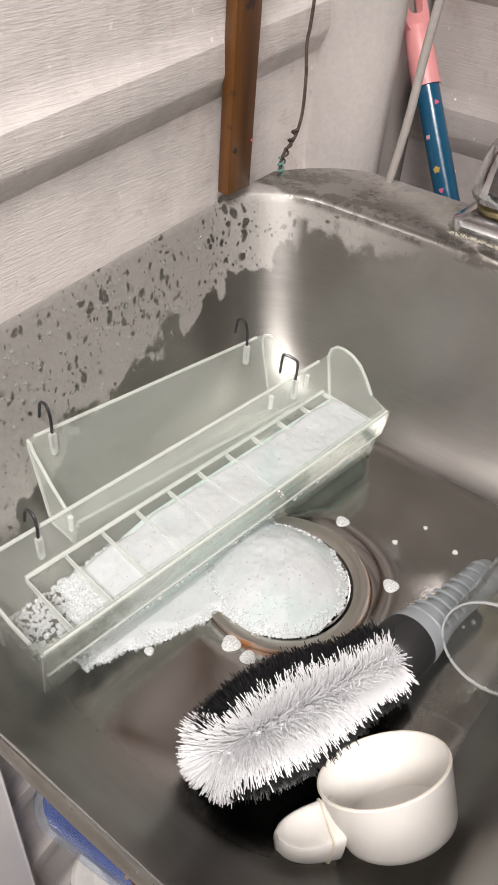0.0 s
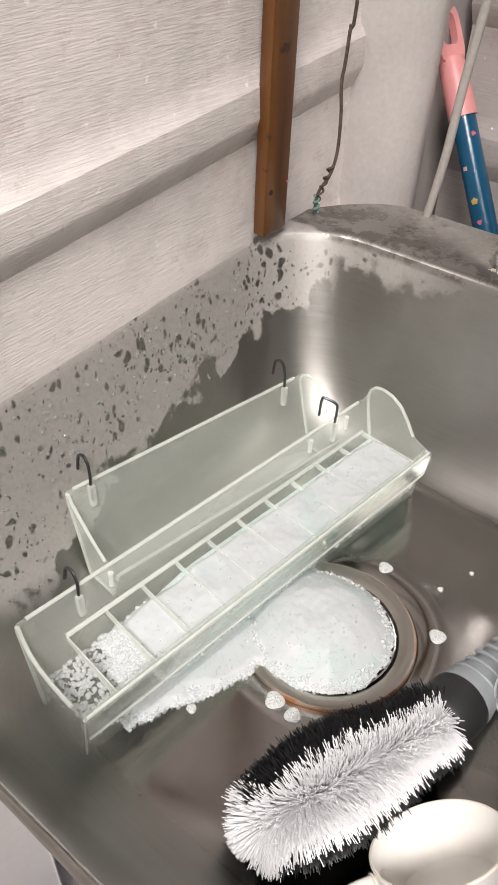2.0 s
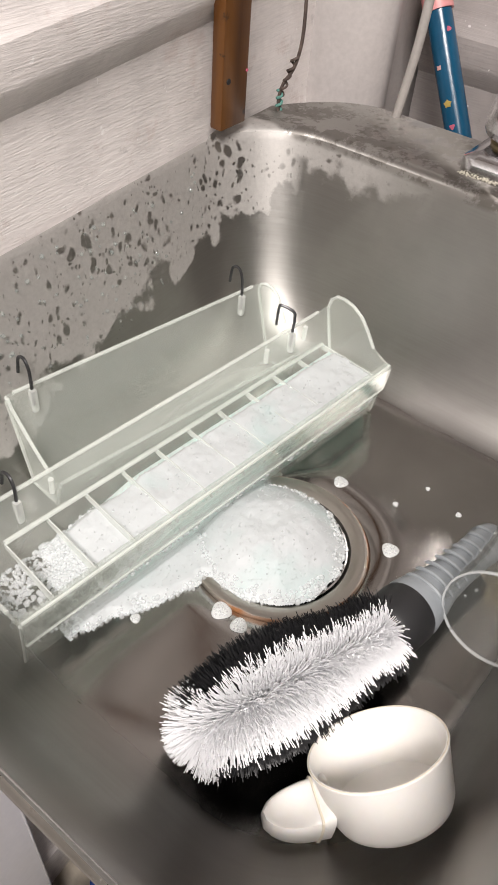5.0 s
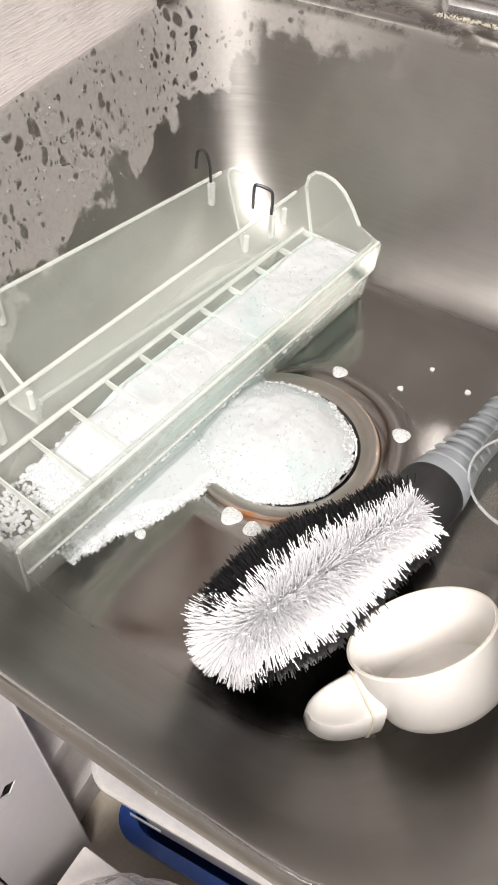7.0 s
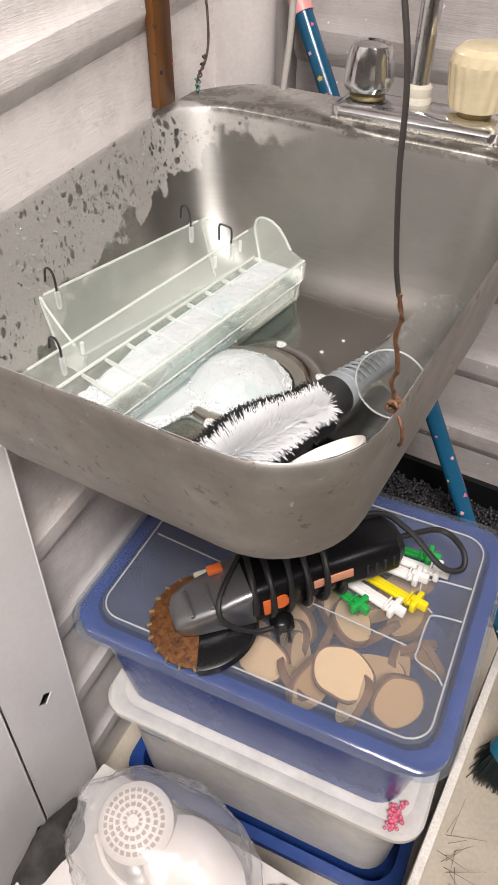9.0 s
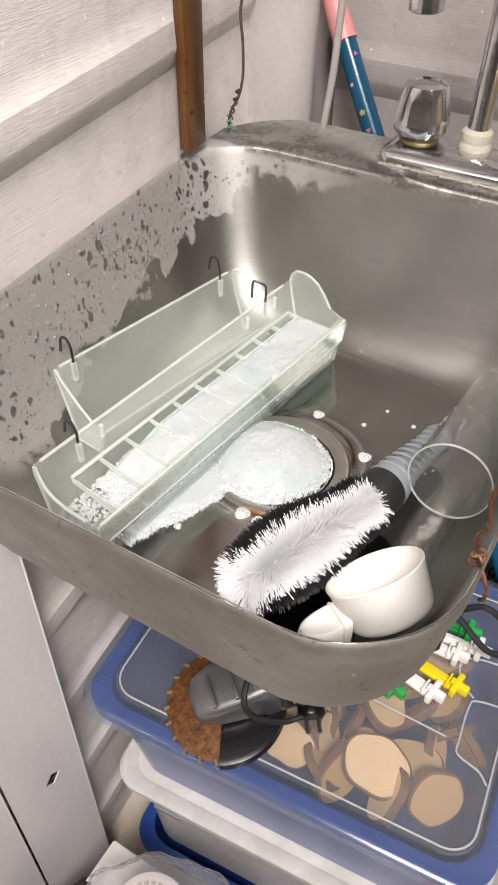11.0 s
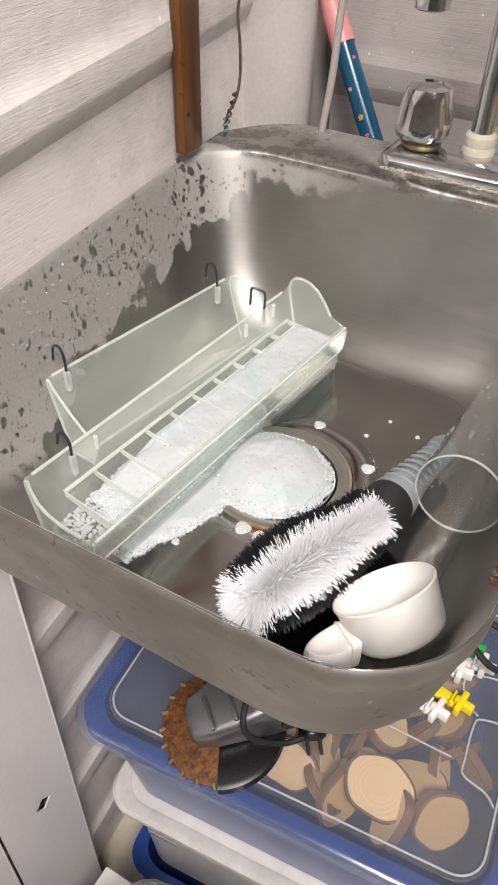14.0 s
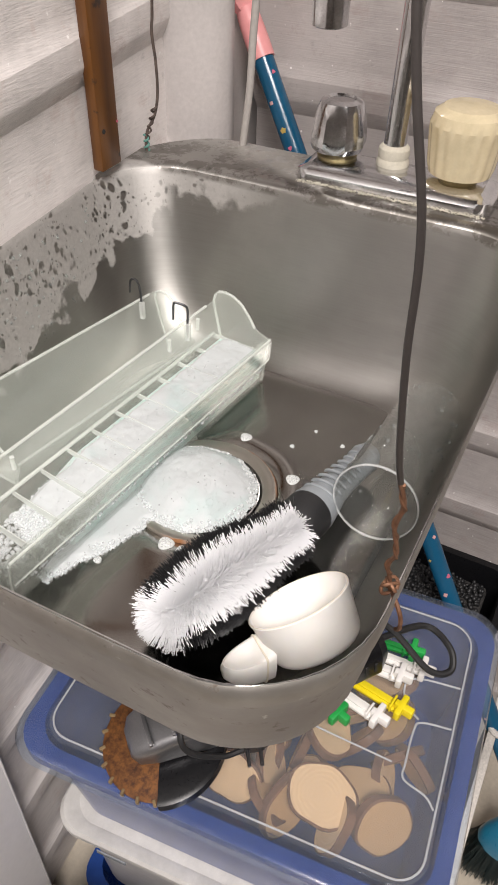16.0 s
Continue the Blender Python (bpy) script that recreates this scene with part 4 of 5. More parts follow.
def build_scoop():
    sc = thing("scoop", (0.125, -0.096, 0.0), "ivory plastic measuring scoop with a short hollow handle", "scoop")
    lean = Matrix.Translation((0.1405, -0.1012, 0.0185)) @ Vector((-0.610, 0.236, 0.756)).to_track_quat("Z", "Y").to_matrix().to_4x4() @ Matrix.Diagonal((1.135, 1.135, 1.02, 1))
    part("cup", lathe([(0.0, 0.0), (0.0195, 0.0), (0.0225, 0.0008), (0.0245, 0.0028), (0.0257, 0.006), (0.0289, 0.0310), (0.0293, 0.0318), (0.0292, 0.0325), (0.0281, 0.0327), (0.0272, 0.030), (0.0240, 0.006), (0.020, 0.0030), (0.0, 0.0028)], lean, 56), CREAM, sc)
    part("rim_line", lathe([(0.0285, 0.0327), (0.0288, 0.0329), (0.0291, 0.0326), (0.0288, 0.0324)], lean, 56), YELLOWED, sc)
    # handle: a rounded trough that springs from the cup's side, its open side turned to the brush
    c = Vector((0.1150, -0.1190, 0.0))
    w = Vector((-0.640, -0.768, 0.0))
    s = Vector((-w.y, w.x, 0))
    rings = []
    for k in range(11):
        t = k / 10
        half = 0.0125 * math.sqrt(max(0.04, 1 - 0.92 * t**3))
        near, far, low = 0.036 - 0.008 * t, 0.031 - 0.013 * t, 0.002 + 0.008 * t**3
        ring = []
        for j in range(20):
            a = radians(18 * j)
            side, rise = math.cos(a), math.sin(a)
            top = far + (near - far) * (0.5 + 0.5 * side)
            dip = 0.0075 * max(0.0, rise) ** 3 * min(1.0, 3 * t) * (1 - t**4)
            mid = c + w * (0.001 + 0.030 * t)
            z = low + (top - low) * (0.5 + 0.5 * math.copysign(abs(rise) ** 0.55, rise)) - dip
            ring.append(mid + s * (half * math.copysign(abs(side) ** 0.7, side)) + Vector((0, 0, z)))
        rings.append(ring)
    bm = bmesh.new()
    loft(bm, rings, True, True)
    bmesh.ops.recalc_face_normals(bm, faces=bm.faces)
    part("handle", bm, CREAM, sc, limit=60)
    seam = [p + (p - (c + w * 0.009 + Vector((0, 0, 0.022)))).normalized() * 0.0004 for p in [*rings[2], rings[2][0]]]
    part("joint_line", tube(seam, 0.0007, 6), YELLOWED, sc, "yellowed seam")


build_scoop()


def build_cup():
    cu = thing("tumbler", (0.137, 0.07, 0.006), "clear plastic tumbler lying on its side with water drops", "cup")
    a, b = Vector((0.1350, -0.001, 0.0510)), Vector((0.1335, 0.146, 0.0310))
    m = Matrix.Translation(a) @ (b - a).normalized().to_track_quat("Z", "Y").to_matrix().to_4x4() @ Matrix.Diagonal((1.10, 1.10, 1, 1))
    L = (b - a).length
    part("wall", lathe([(0.02767, 0.0), (0.02714, 0.014), (0.02662, 0.016), (0.02218, L - 0.004), (0.0192, L), (0.0, L), (0.0, L - 0.002), (0.01870, L - 0.002), (0.02088, L - 0.006), (0.02523, 0.017), (0.02610, 0.0)], m, 48), CUP, cu)
    part("rim", lathe([(0.02645, 0.0), (0.02671, -0.0008), (0.02732, -0.0009), (0.02767, -0.0003), (0.02758, 0.0008), (0.02662, 0.0008), (0.02645, 0.0)], m, 48), BUBBLE, cu)
    drops = []
    for _ in range(120):
        t, h = rnd.uniform(0, 2 * math.pi), rnd.uniform(0.02, L - 0.005)
        r = 0.02662 - 0.0044 * h / L
        drops.append((m @ Vector((r * math.cos(t), r * math.sin(t), h)), rnd.uniform(0.0004, 0.0014)))
    part("water_drops", balls(drops), WET, cu)["kind"] = "stuff"


build_cup()


def sink_drops():
    """Loose water drops on the left and back walls of the bowl."""
    obs = []
    for _ in range(150):
        y, z = rnd.uniform(-0.12, 0.14), rnd.uniform(0.05, 0.14)
        f = z / rim_z(SX0, y)
        obs.append(((askew(SX0, y) + 0.0215 * max(0.0, 1 - f) ** 1.1 + 0.0018, y, z), rnd.uniform(0.0005, 0.0016)))
    single("water_drops", balls(obs), WET, (-0.15, 0.0, 0.1), "clear water drops on the steel wall", "water drops", kind="stuff")


sink_drops()

# ---- against the walls over the sink ----


def build_stick():
    b = thing("wooden_batten", (WALL_X + 0.0015, 0.160, 0.165), "brown varnished wooden batten standing against the siding", "batten")
    x = WALL_X + 0.0015
    board = part("board", box((x, 0.160, 0.614), (0.010, 0.027, 0.90), 0.0012), STICK, b)
    part("nail_hole", lathe([(0.0021, -0.0003), (0.0019, 0.0006), (0.0, 0.0007)], Matrix.Translation((x + 0.005, 0.1525, 0.196)) @ pose(0, 0, 0, 0, 90, 0), 12), DARK_HOLE, board, "dark nail hole")
    part("paint_speck", lathe([(0.0012, -0.0003), (0.0010, 0.0005), (0.0, 0.0006)], Matrix.Translation((x + 0.005, 0.172, 0.199)) @ pose(0, 0, 0, 0, 90, 0), 10), PINK_DOT, board, "small red paint speck")


build_stick()


def build_hanger_wire():
    w = thing("hanger_wire", (-0.158, 0.194, 0.157), "dark twisted iron wire tied to the sink, green at its foot", "wire")
    pts = [(-0.157, 0.194, 0.152), (-0.1585, 0.194, 0.165), (-0.157, 0.196, 0.176), (-0.152, 0.201, 0.188), (-0.1495, 0.204, 0.206), (-0.151, 0.206, 0.232), (-0.154, 0.207, 0.255), (-0.153, 0.209, 0.285), (-0.150, 0.212, 0.45), (-0.150, 0.213, 1.7)]
    part("strand", tube(curve(pts, 8), 0.0013, 8), OLD_WIRE, w)
    twist = [Vector((-0.1575 + 0.006 * t, 0.1945 + 0.0065 * t, 0.168 + 0.028 * t)) + Vector((math.cos(t * 26), math.sin(t * 26), 0)) * 0.0019 for t in (k / 40 for k in range(41))]
    part("twist", tube(twist, 0.0010, 6), OLD_WIRE, w)
    part("green_knot", tube([Vector((-0.158 + 0.002 * math.cos(k * 0.9), 0.1945 + 0.002 * math.sin(k * 0.9), 0.157 + 0.0008 * k)) for k in range(20)], 0.0011, 6), VERDIGRIS, w, "verdigris-green wire end")
    w.location += Vector((-0.026, 0.028, 0.0))


build_hanger_wire()


def build_rod():
    pts = [(-0.113, 0.276, 0.156), (-0.107, 0.277, 0.21), (-0.103, 0.278, 0.28), (-0.085, 0.280, 0.47), (-0.05, 0.285, 0.80)]
    single("thin_rod", tube(curve(pts, 6), 0.0034, 12), GREY_ROD, (-0.113, 0.276, 0.156), "thin weathered grey rod standing on the sink deck", "rod")


build_rod()


def build_broom():
    top, low = Vector((-0.188, 0.389, 0.284)), Vector((0.350, 0.1765, -0.553))
    d = (low - top).normalized()
    b = thing("broom", (0.356, 0.172, LOW), "blue broom with flower-printed pole and pink grip, leaning in the corner", "broom")
    joint = top + d * 0.090
    pole = part("pole", tube([joint + (low - joint) * (k / 30) for k in range(31)], 0.0105, 20), BLUE_POLE, b, "dark blue pole with small flower print")
    m = Matrix.Translation(top) @ d.to_track_quat("Z", "Y").to_matrix().to_4x4()
    bm = bmesh.new()
    # the flat grip with a hanging hole, widening into the pole's socket
    outer, inner = [], []
    for k in range(24):
        a = 2 * math.pi * k / 24
        outer.append((0.0138 * math.copysign(abs(math.cos(a)) ** 0.5, math.cos(a)), 0.024 * math.copysign(abs(math.sin(a)) ** 0.6, math.sin(a)) + 0.024))
        inner.append((0.0085 * math.copysign(abs(math.cos(a)) ** 0.5, math.cos(a)), 0.013 * math.copysign(abs(math.sin(a)) ** 0.6, math.sin(a)) + 0.020))
    for k in range(24):
        j = (k + 1) % 24
        for h0, h1 in (((outer, 0.004), (inner, 0.004)), ((inner, 0.004), (inner, -0.004)), ((inner, -0.004), (outer, -0.004)), ((outer, -0.004), (outer, 0.004))):
            q = [(h0[0][k], h0[1]), (h0[0][j], h0[1]), (h1[0][j], h1[1]), (h1[0][k], h1[1])]
            bm.faces.new([bm.verts.new(m @ Vector((p[0], y, p[1]))) for p, y in q])
    bmesh.ops.remove_doubles(bm, verts=bm.verts, dist=1e-5)
    add_tube(bm, [m @ Vector((0, 0, z)) for z in (0.043, 0.050, 0.06, 0.075, 0.0915)], [0.0100, 0.0112, 0.0118, 0.0121, 0.0122], 20)
    bmesh.ops.recalc_face_normals(bm, faces=bm.faces)
    part("grip", bm, PINK, b, "pink plastic grip with a hanging hole")
    s = d.cross(Vector((0, 0, 1))).normalized()
    u = s.cross(d)
    total = (low - joint).length
    for k in range(34):
        t = (k + rnd.uniform(0.1, 0.9)) / 34
        a = rnd.uniform(-2.2, 1.2)
        o = -s * math.sin(a) + u * math.cos(a) * 1.0
        o = (o + Vector((0, -0.9, 0.3))).normalized()
        o = (o - d * o.dot(d)).normalized()
        p = joint + d * (total * t) + o * 0.0104
        mm = Matrix.Translation(p) @ o.to_track_quat("Z", "Y").to_matrix().to_4x4()
        r = rnd.uniform(0.0012, 0.0030)
        petal = lathe([(r, -0.0004), (r * 0.9, 0.0006), (0.0, 0.0009)], mm, 15, lambda x, h: 1 + 0.22 * math.cos((3 + k % 3) * x + k))
        part("flower_print", petal, (PINK_DOT, ROSE_DOT, YELLOW_DOT)[k % 3], pole)
    head = Vector((0.356, 0.172, -0.60))
    mh = Matrix.Translation(head)
    part("head", lathe([(0.0, 0.045), (0.012, 0.043), (0.014, 0.02), (0.019, 0.0), (0.027, -0.03), (0.031, -0.052), (0.030, -0.060), (0.0, -0.062)], mh @ Matrix.Diagonal((1.25, 0.8, 1, 1)), 28), BROOM_BLUE, b, "bright blue plastic broom head")
    r0, r1 = [], []
    for _ in range(1500):
        x, y = rnd.uniform(-0.034, 0.034), rnd.uniform(-0.018, 0.018)
        r0.append(head + Vector((x, y, -0.056)))
        r1.append(Vector((head.x + x * 1.35 + rnd.gauss(0, 0.004), head.y + y * 1.5 - 0.006 + rnd.gauss(0, 0.004), LOW + rnd.uniform(0.0, 0.01))))
    part("bristles", spikes(r0, r1, 0.0007), BROOM_HAIR, b, "dark blue-green bristles", smooth=False)["kind"] = "stuff"


build_broom()


def build_cable():
    c = thing("hanging_cable", (0.171, -0.139, 0.150), "dark hanging cable, its bare copper end tied to the sink rim", "cable")
    pts = [(0.105, -0.150, 1.78), (0.120, -0.158, 0.80), (0.143, -0.166, 0.50), (0.1550, -0.170, 0.385), (0.1665, -0.173, 0.330), (0.1690, -0.173, 0.290), (0.1715, -0.168, 0.250), (0.1735, -0.163, 0.230)]
    part("insulation", tube(curve(pts, 8), 0.00125, 12), CABLE, c, "dark grey cable sheath")
    bare = curve([(0.1735, -0.164, 0.232), (0.1755, -0.160, 0.218), (0.173, -0.155, 0.200), (0.1750, -0.150, 0.182), (0.172, -0.146, 0.168), (0.1735, -0.143, 0.156), (0.1745, -0.142, 0.148)], 8)
    part("bare_wire", tube(bare, 0.0010, 8), COPPER, c, "bare twisted copper wire")
    part("second_strand", tube([p + Vector((math.cos(i * 0.7), math.sin(i * 0.7), 0)) * 0.0011 for i, p in enumerate(bare)], 0.0007, 6), COPPER, c)
    knot = [Vector((0.174 + 0.0032 * math.cos(t), -0.142 + 0.003 * math.sin(t * 1.3), 0.150 + 0.0040 * math.sin(t))) for t in (k * 0.35 for k in range(44))]
    part("knot", tube(knot, 0.0009, 6), COPPER, c)
    part("tail", tube(curve([(0.176, -0.143, 0.148), (0.182, -0.147, 0.140), (0.183, -0.146, 0.130), (0.181, -0.143, 0.124)], 6), 0.0011, 6), COPPER, c)
    c.location += Vector((0.007, -0.003, 0.001))


build_cable()

# ---- under the sink ----


def rounded_tub(rings):
    """Rings of (x0, x1, y0, y1, radius, z), lofted; a wall with thickness when they run up outside and down inside."""
    bm = bmesh.new()
    loft(bm, [[(x, y, z) for x, y in rrect(a, b, c, d, r, 6, 2)] for a, b, c, d, r, z in rings], True, True)
    bmesh.ops.recalc_face_normals(bm, faces=bm.faces)
    return bm


def tub_rings(x0, x1, y0, y1, z0, z1, taper, wall, r=0.035, lip=0.012):
    t = taper
    return [(x0 + t, x1 - t, y0 + t, y1 - t, r, z0), (x0 + lip, x1 - lip, y0 + lip, y1 - lip, r, z1 - 0.014), (x0, x1, y0, y1, r, z1 - 0.012), (x0, x1, y0, y1, r, z1), (x0 + lip + 0.003, x1 - lip - 0.003, y0 + lip + 0.003, y1 - lip - 0.003, r, z1), (x0 + lip + 0.005, x1 - lip - 0.005, y0 + lip + 0.005, y1 - lip - 0.005, r, z1 - 0.012), (x0 + t + wall, x1 - t - wall, y0 + t + wall, y1 - t - wall, r, z0 + wall)]


BX0, BX1, BY0, BY1, BZ = -0.161, 0.268, -0.134, 0.205, -0.284


def build_blue_box():
    b = thing("storage_box", (0.042, 0.046, -0.450), "blue translucent storage box with frosted clear lid, full of wood slices", "box")
    part("body", rounded_tub(tub_rings(BX0 + 0.006, BX1 - 0.006, BY0 + 0.006, BY1 - 0.006, -0.450, BZ - 0.002, 0.030, 0.003)), BLUE_BOX, b, "blue translucent plastic body")
    e = 0.026
    lid = part("lid", rounded_tub([(BX0 + e, BX1 - e, BY0 + e, BY1 - e, 0.03, BZ + 0.0005), (BX0 + e, BX1 - e, BY0 + e, BY1 - e, 0.03, BZ + 0.0030)]), LID, b, "frosted clear lid panel")
    edge = bmesh.new()
    r = [(0.0, -0.010), (0.0, -0.002), (0.002, 0.003), (0.006, 0.0055), (0.012, 0.0060), (0.020, 0.0050), (0.0255, 0.0035), (0.0255, 0.0005), (0.004, -0.002), (0.003, -0.010)]
    loft(edge, [[(x, y, BZ + h) for x, y in rrect(BX0 + d, BX1 - d, BY0 + d, BY1 - d, 0.036, 8, 2)] for d, h in [*r, r[0]]])
    bmesh.ops.recalc_face_normals(edge, faces=edge.faces)
    part("lid_rim", edge, LID_EDGE, lid, "bluish rounded lid rim")
    z = BZ + 0.0045
    outline = rrect(BX0 + 0.030, BX1 - 0.030, BY0 + 0.030, BY1 - 0.030, 0.026, 6, 2)
    part("lid_rib", tube([(x, y, z) for x, y in [*outline, outline[0]]], 0.0011, 6), RIB, lid)
    x1, ym = BX1 - 0.030, 0.03
    zig = curve([(x1 - 0.002, 0.050, z), (x1 - 0.030, 0.046, z), (x1 - 0.036, 0.036, z), (x1 - 0.036, 0.0, z), (x1 - 0.034, -0.016, z), (x1 - 0.012, -0.024, z), (x1 - 0.002, -0.034, z)], 6)
    part("lid_rib", tube(zig, 0.0011, 6), RIB, lid)
    zig = curve([(x1 - 0.002, 0.098, z), (x1 - 0.040, 0.094, z), (x1 - 0.055, 0.084, z), (x1 - 0.05, 0.06, z), (x1 - 0.034, 0.048, z)], 6)
    part("lid_rib", tube(zig, 0.0011, 6), RIB, lid)
    part("lid_rib", tube([(-0.125, 0.02, z), (0.19, -0.004, z)], 0.0010, 6), RIB, lid)
    b.matrix_basis = b.matrix_basis @ Matrix.Rotation(radians(5), 4, "Z")


build_blue_box()


def build_slices():
    places = [(0.145, -0.062, 0.034, 8, 5), (0.172, -0.032, 0.036, -14, 12), (0.095, -0.070, 0.030, 24, 30), (0.070, -0.030, 0.032, -38, 12), (0.125, 0.005, 0.033, 12, -16), (0.155, 0.022, 0.030, 42, 10), (0.195, 0.030, 0.034, 20, -44), (0.100, 0.040, 0.031, -12, 24), (0.205, -0.055, 0.028, 30, 34), (0.055, -0.085, 0.030, 16, -28), (0.02, -0.05, 0.033, 10, 14), (0.05, 0.04, 0.032, -18, 8), (0.16, 0.085, 0.034, 12, 18), (0.115, -0.098, 0.026, -46, 6), (0.175, 0.065, 0.031, 30, -12), (0.01, 0.02, 0.032, 8, -10), (0.085, 0.09, 0.034, 14, 10), (0.03, 0.10, 0.032, -8, 12), (0.085, -0.045, 0.030, 36, -30), (0.120, -0.035, 0.034, -20, 26), (0.165, -0.080, 0.032, 14, 40), (0.105, -0.012, 0.028, 52, 18), (0.190, 0.000, 0.033, -34, 30), (0.060, 0.005, 0.030, 40, -22), (0.140, 0.040, 0.030, -48, 14), (0.215, 0.020, 0.030, 26, 50)]
    first = None
    for k, (x, y, r, tx, ty) in enumerate(places):
        y = max(-0.052, y + 0.022)
        tx, ty = tx * 1.5, ty * 1.5
        z = -0.299 - 0.0115 * (k % 4) - 0.85 * r * abs(math.sin(radians(max(abs(tx), abs(ty)))))
        m = pose(x, y, z + Z0, tx, ty, k * 47)
        if first is None or k % 3 == 0:
            s = thing("wood_slice", (x, y, z), "round bark-edged slice of pale wood inside the box", "wood slice", "wood slices in the box")
            s.matrix_basis = m
            oval = 0.10 + 0.05 * (k % 2)
            wob = lambda a, h: 1 + oval * math.cos(2 * a + k) + 0.03 * math.sin(5 * a)
            part("face", lathe([(0.0, -0.0042), (r * 0.86, -0.0045), (r * 0.86, 0.0045), (0.0, 0.0042)], None, 28, wob), SLICE, s, local=True)
            part("bark", lathe([(r * 0.865, -0.0048), (r * 0.92, -0.0042), (r * 0.93, 0.0036), (r * 0.865, 0.0048), (r * 0.865, -0.0048)], None, 28, wob), BARK, s, local=True)
            first = s
        else:
            copy_thing(first, m)


build_slices()


def build_white_bin(name, x0, x1, y0, y1, z0, z1, mt, label, lidded):
    b = thing(name, ((x0 + x1) / 2, (y0 + y1) / 2, z0), label, "box")
    part("body", rounded_tub(tub_rings(x0 + 0.004, x1 - 0.004, y0 + 0.004, y1 - 0.004, z0, z1 - 0.003, 0.022, 0.003)), mt, b)
    if lidded:
        r = [(0.0, -0.008), (0.0, -0.001), (0.003, 0.003), (0.012, 0.0035), (0.018, 0.0005), (0.018, -0.002), (0.003, -0.002), (0.002, -0.008)]
        rim = bmesh.new()
        loft(rim, [[(x, y, z1 + h - 0.001) for x, y in rrect(x0 + d, x1 - d, y0 + d, y1 - d, 0.034, 8, 2)] for d, h in [*r, r[0]]])
        bmesh.ops.recalc_face_normals(rim, faces=rim.faces)
        lid = part("lid", rounded_tub([(x0 + 0.017, x1 - 0.017, y0 + 0.017, y1 - 0.017, 0.028, z1 - 0.002), (x0 + 0.017, x1 - 0.017, y0 + 0.017, y1 - 0.017, 0.028, z1 + 0.0005)]), mt, b)
        part("lid_rim", rim, mt, lid)
    return b


wb = build_white_bin("storage_bin", -0.142, 0.264, -0.124, 0.205, -0.640, -0.4535, WHITE_BIN, "milky white plastic storage bin with scuffed lid", True)
part("bin_label", box((-0.06, -0.1285, -0.4575), (0.035, 0.0012, 0.007), 0.0003), GREY_GRIP, wb, "grey worn sticker")
wb.matrix_basis = wb.matrix_basis @ Matrix.Rotation(radians(5), 4, "Z")
lb = build_white_bin("lower_box", -0.140, 0.268, -0.126, 0.205, LOW, -0.6405, BLUE_BOX, "blue plastic storage box at the bottom of the stack", False)
lb.matrix_basis = lb.matrix_basis @ Matrix.Rotation(radians(5), 4, "Z")


def pink_beads():
    p = thing("bead_packet", (0.240, -0.095, -0.4525), "clear packet of pink beads lying on the white bin", "packet")
    part("beads", balls([((0.243 + rnd.gauss(0, 0.004), -0.088 + rnd.gauss(0, 0.009), -0.4475 + abs(rnd.gauss(0, 0.0025))), rnd.uniform(0.0018, 0.003)) for _ in range(60)]), PINK_DOT, p, "pink beads")["kind"] = "stuff"


pink_beads()


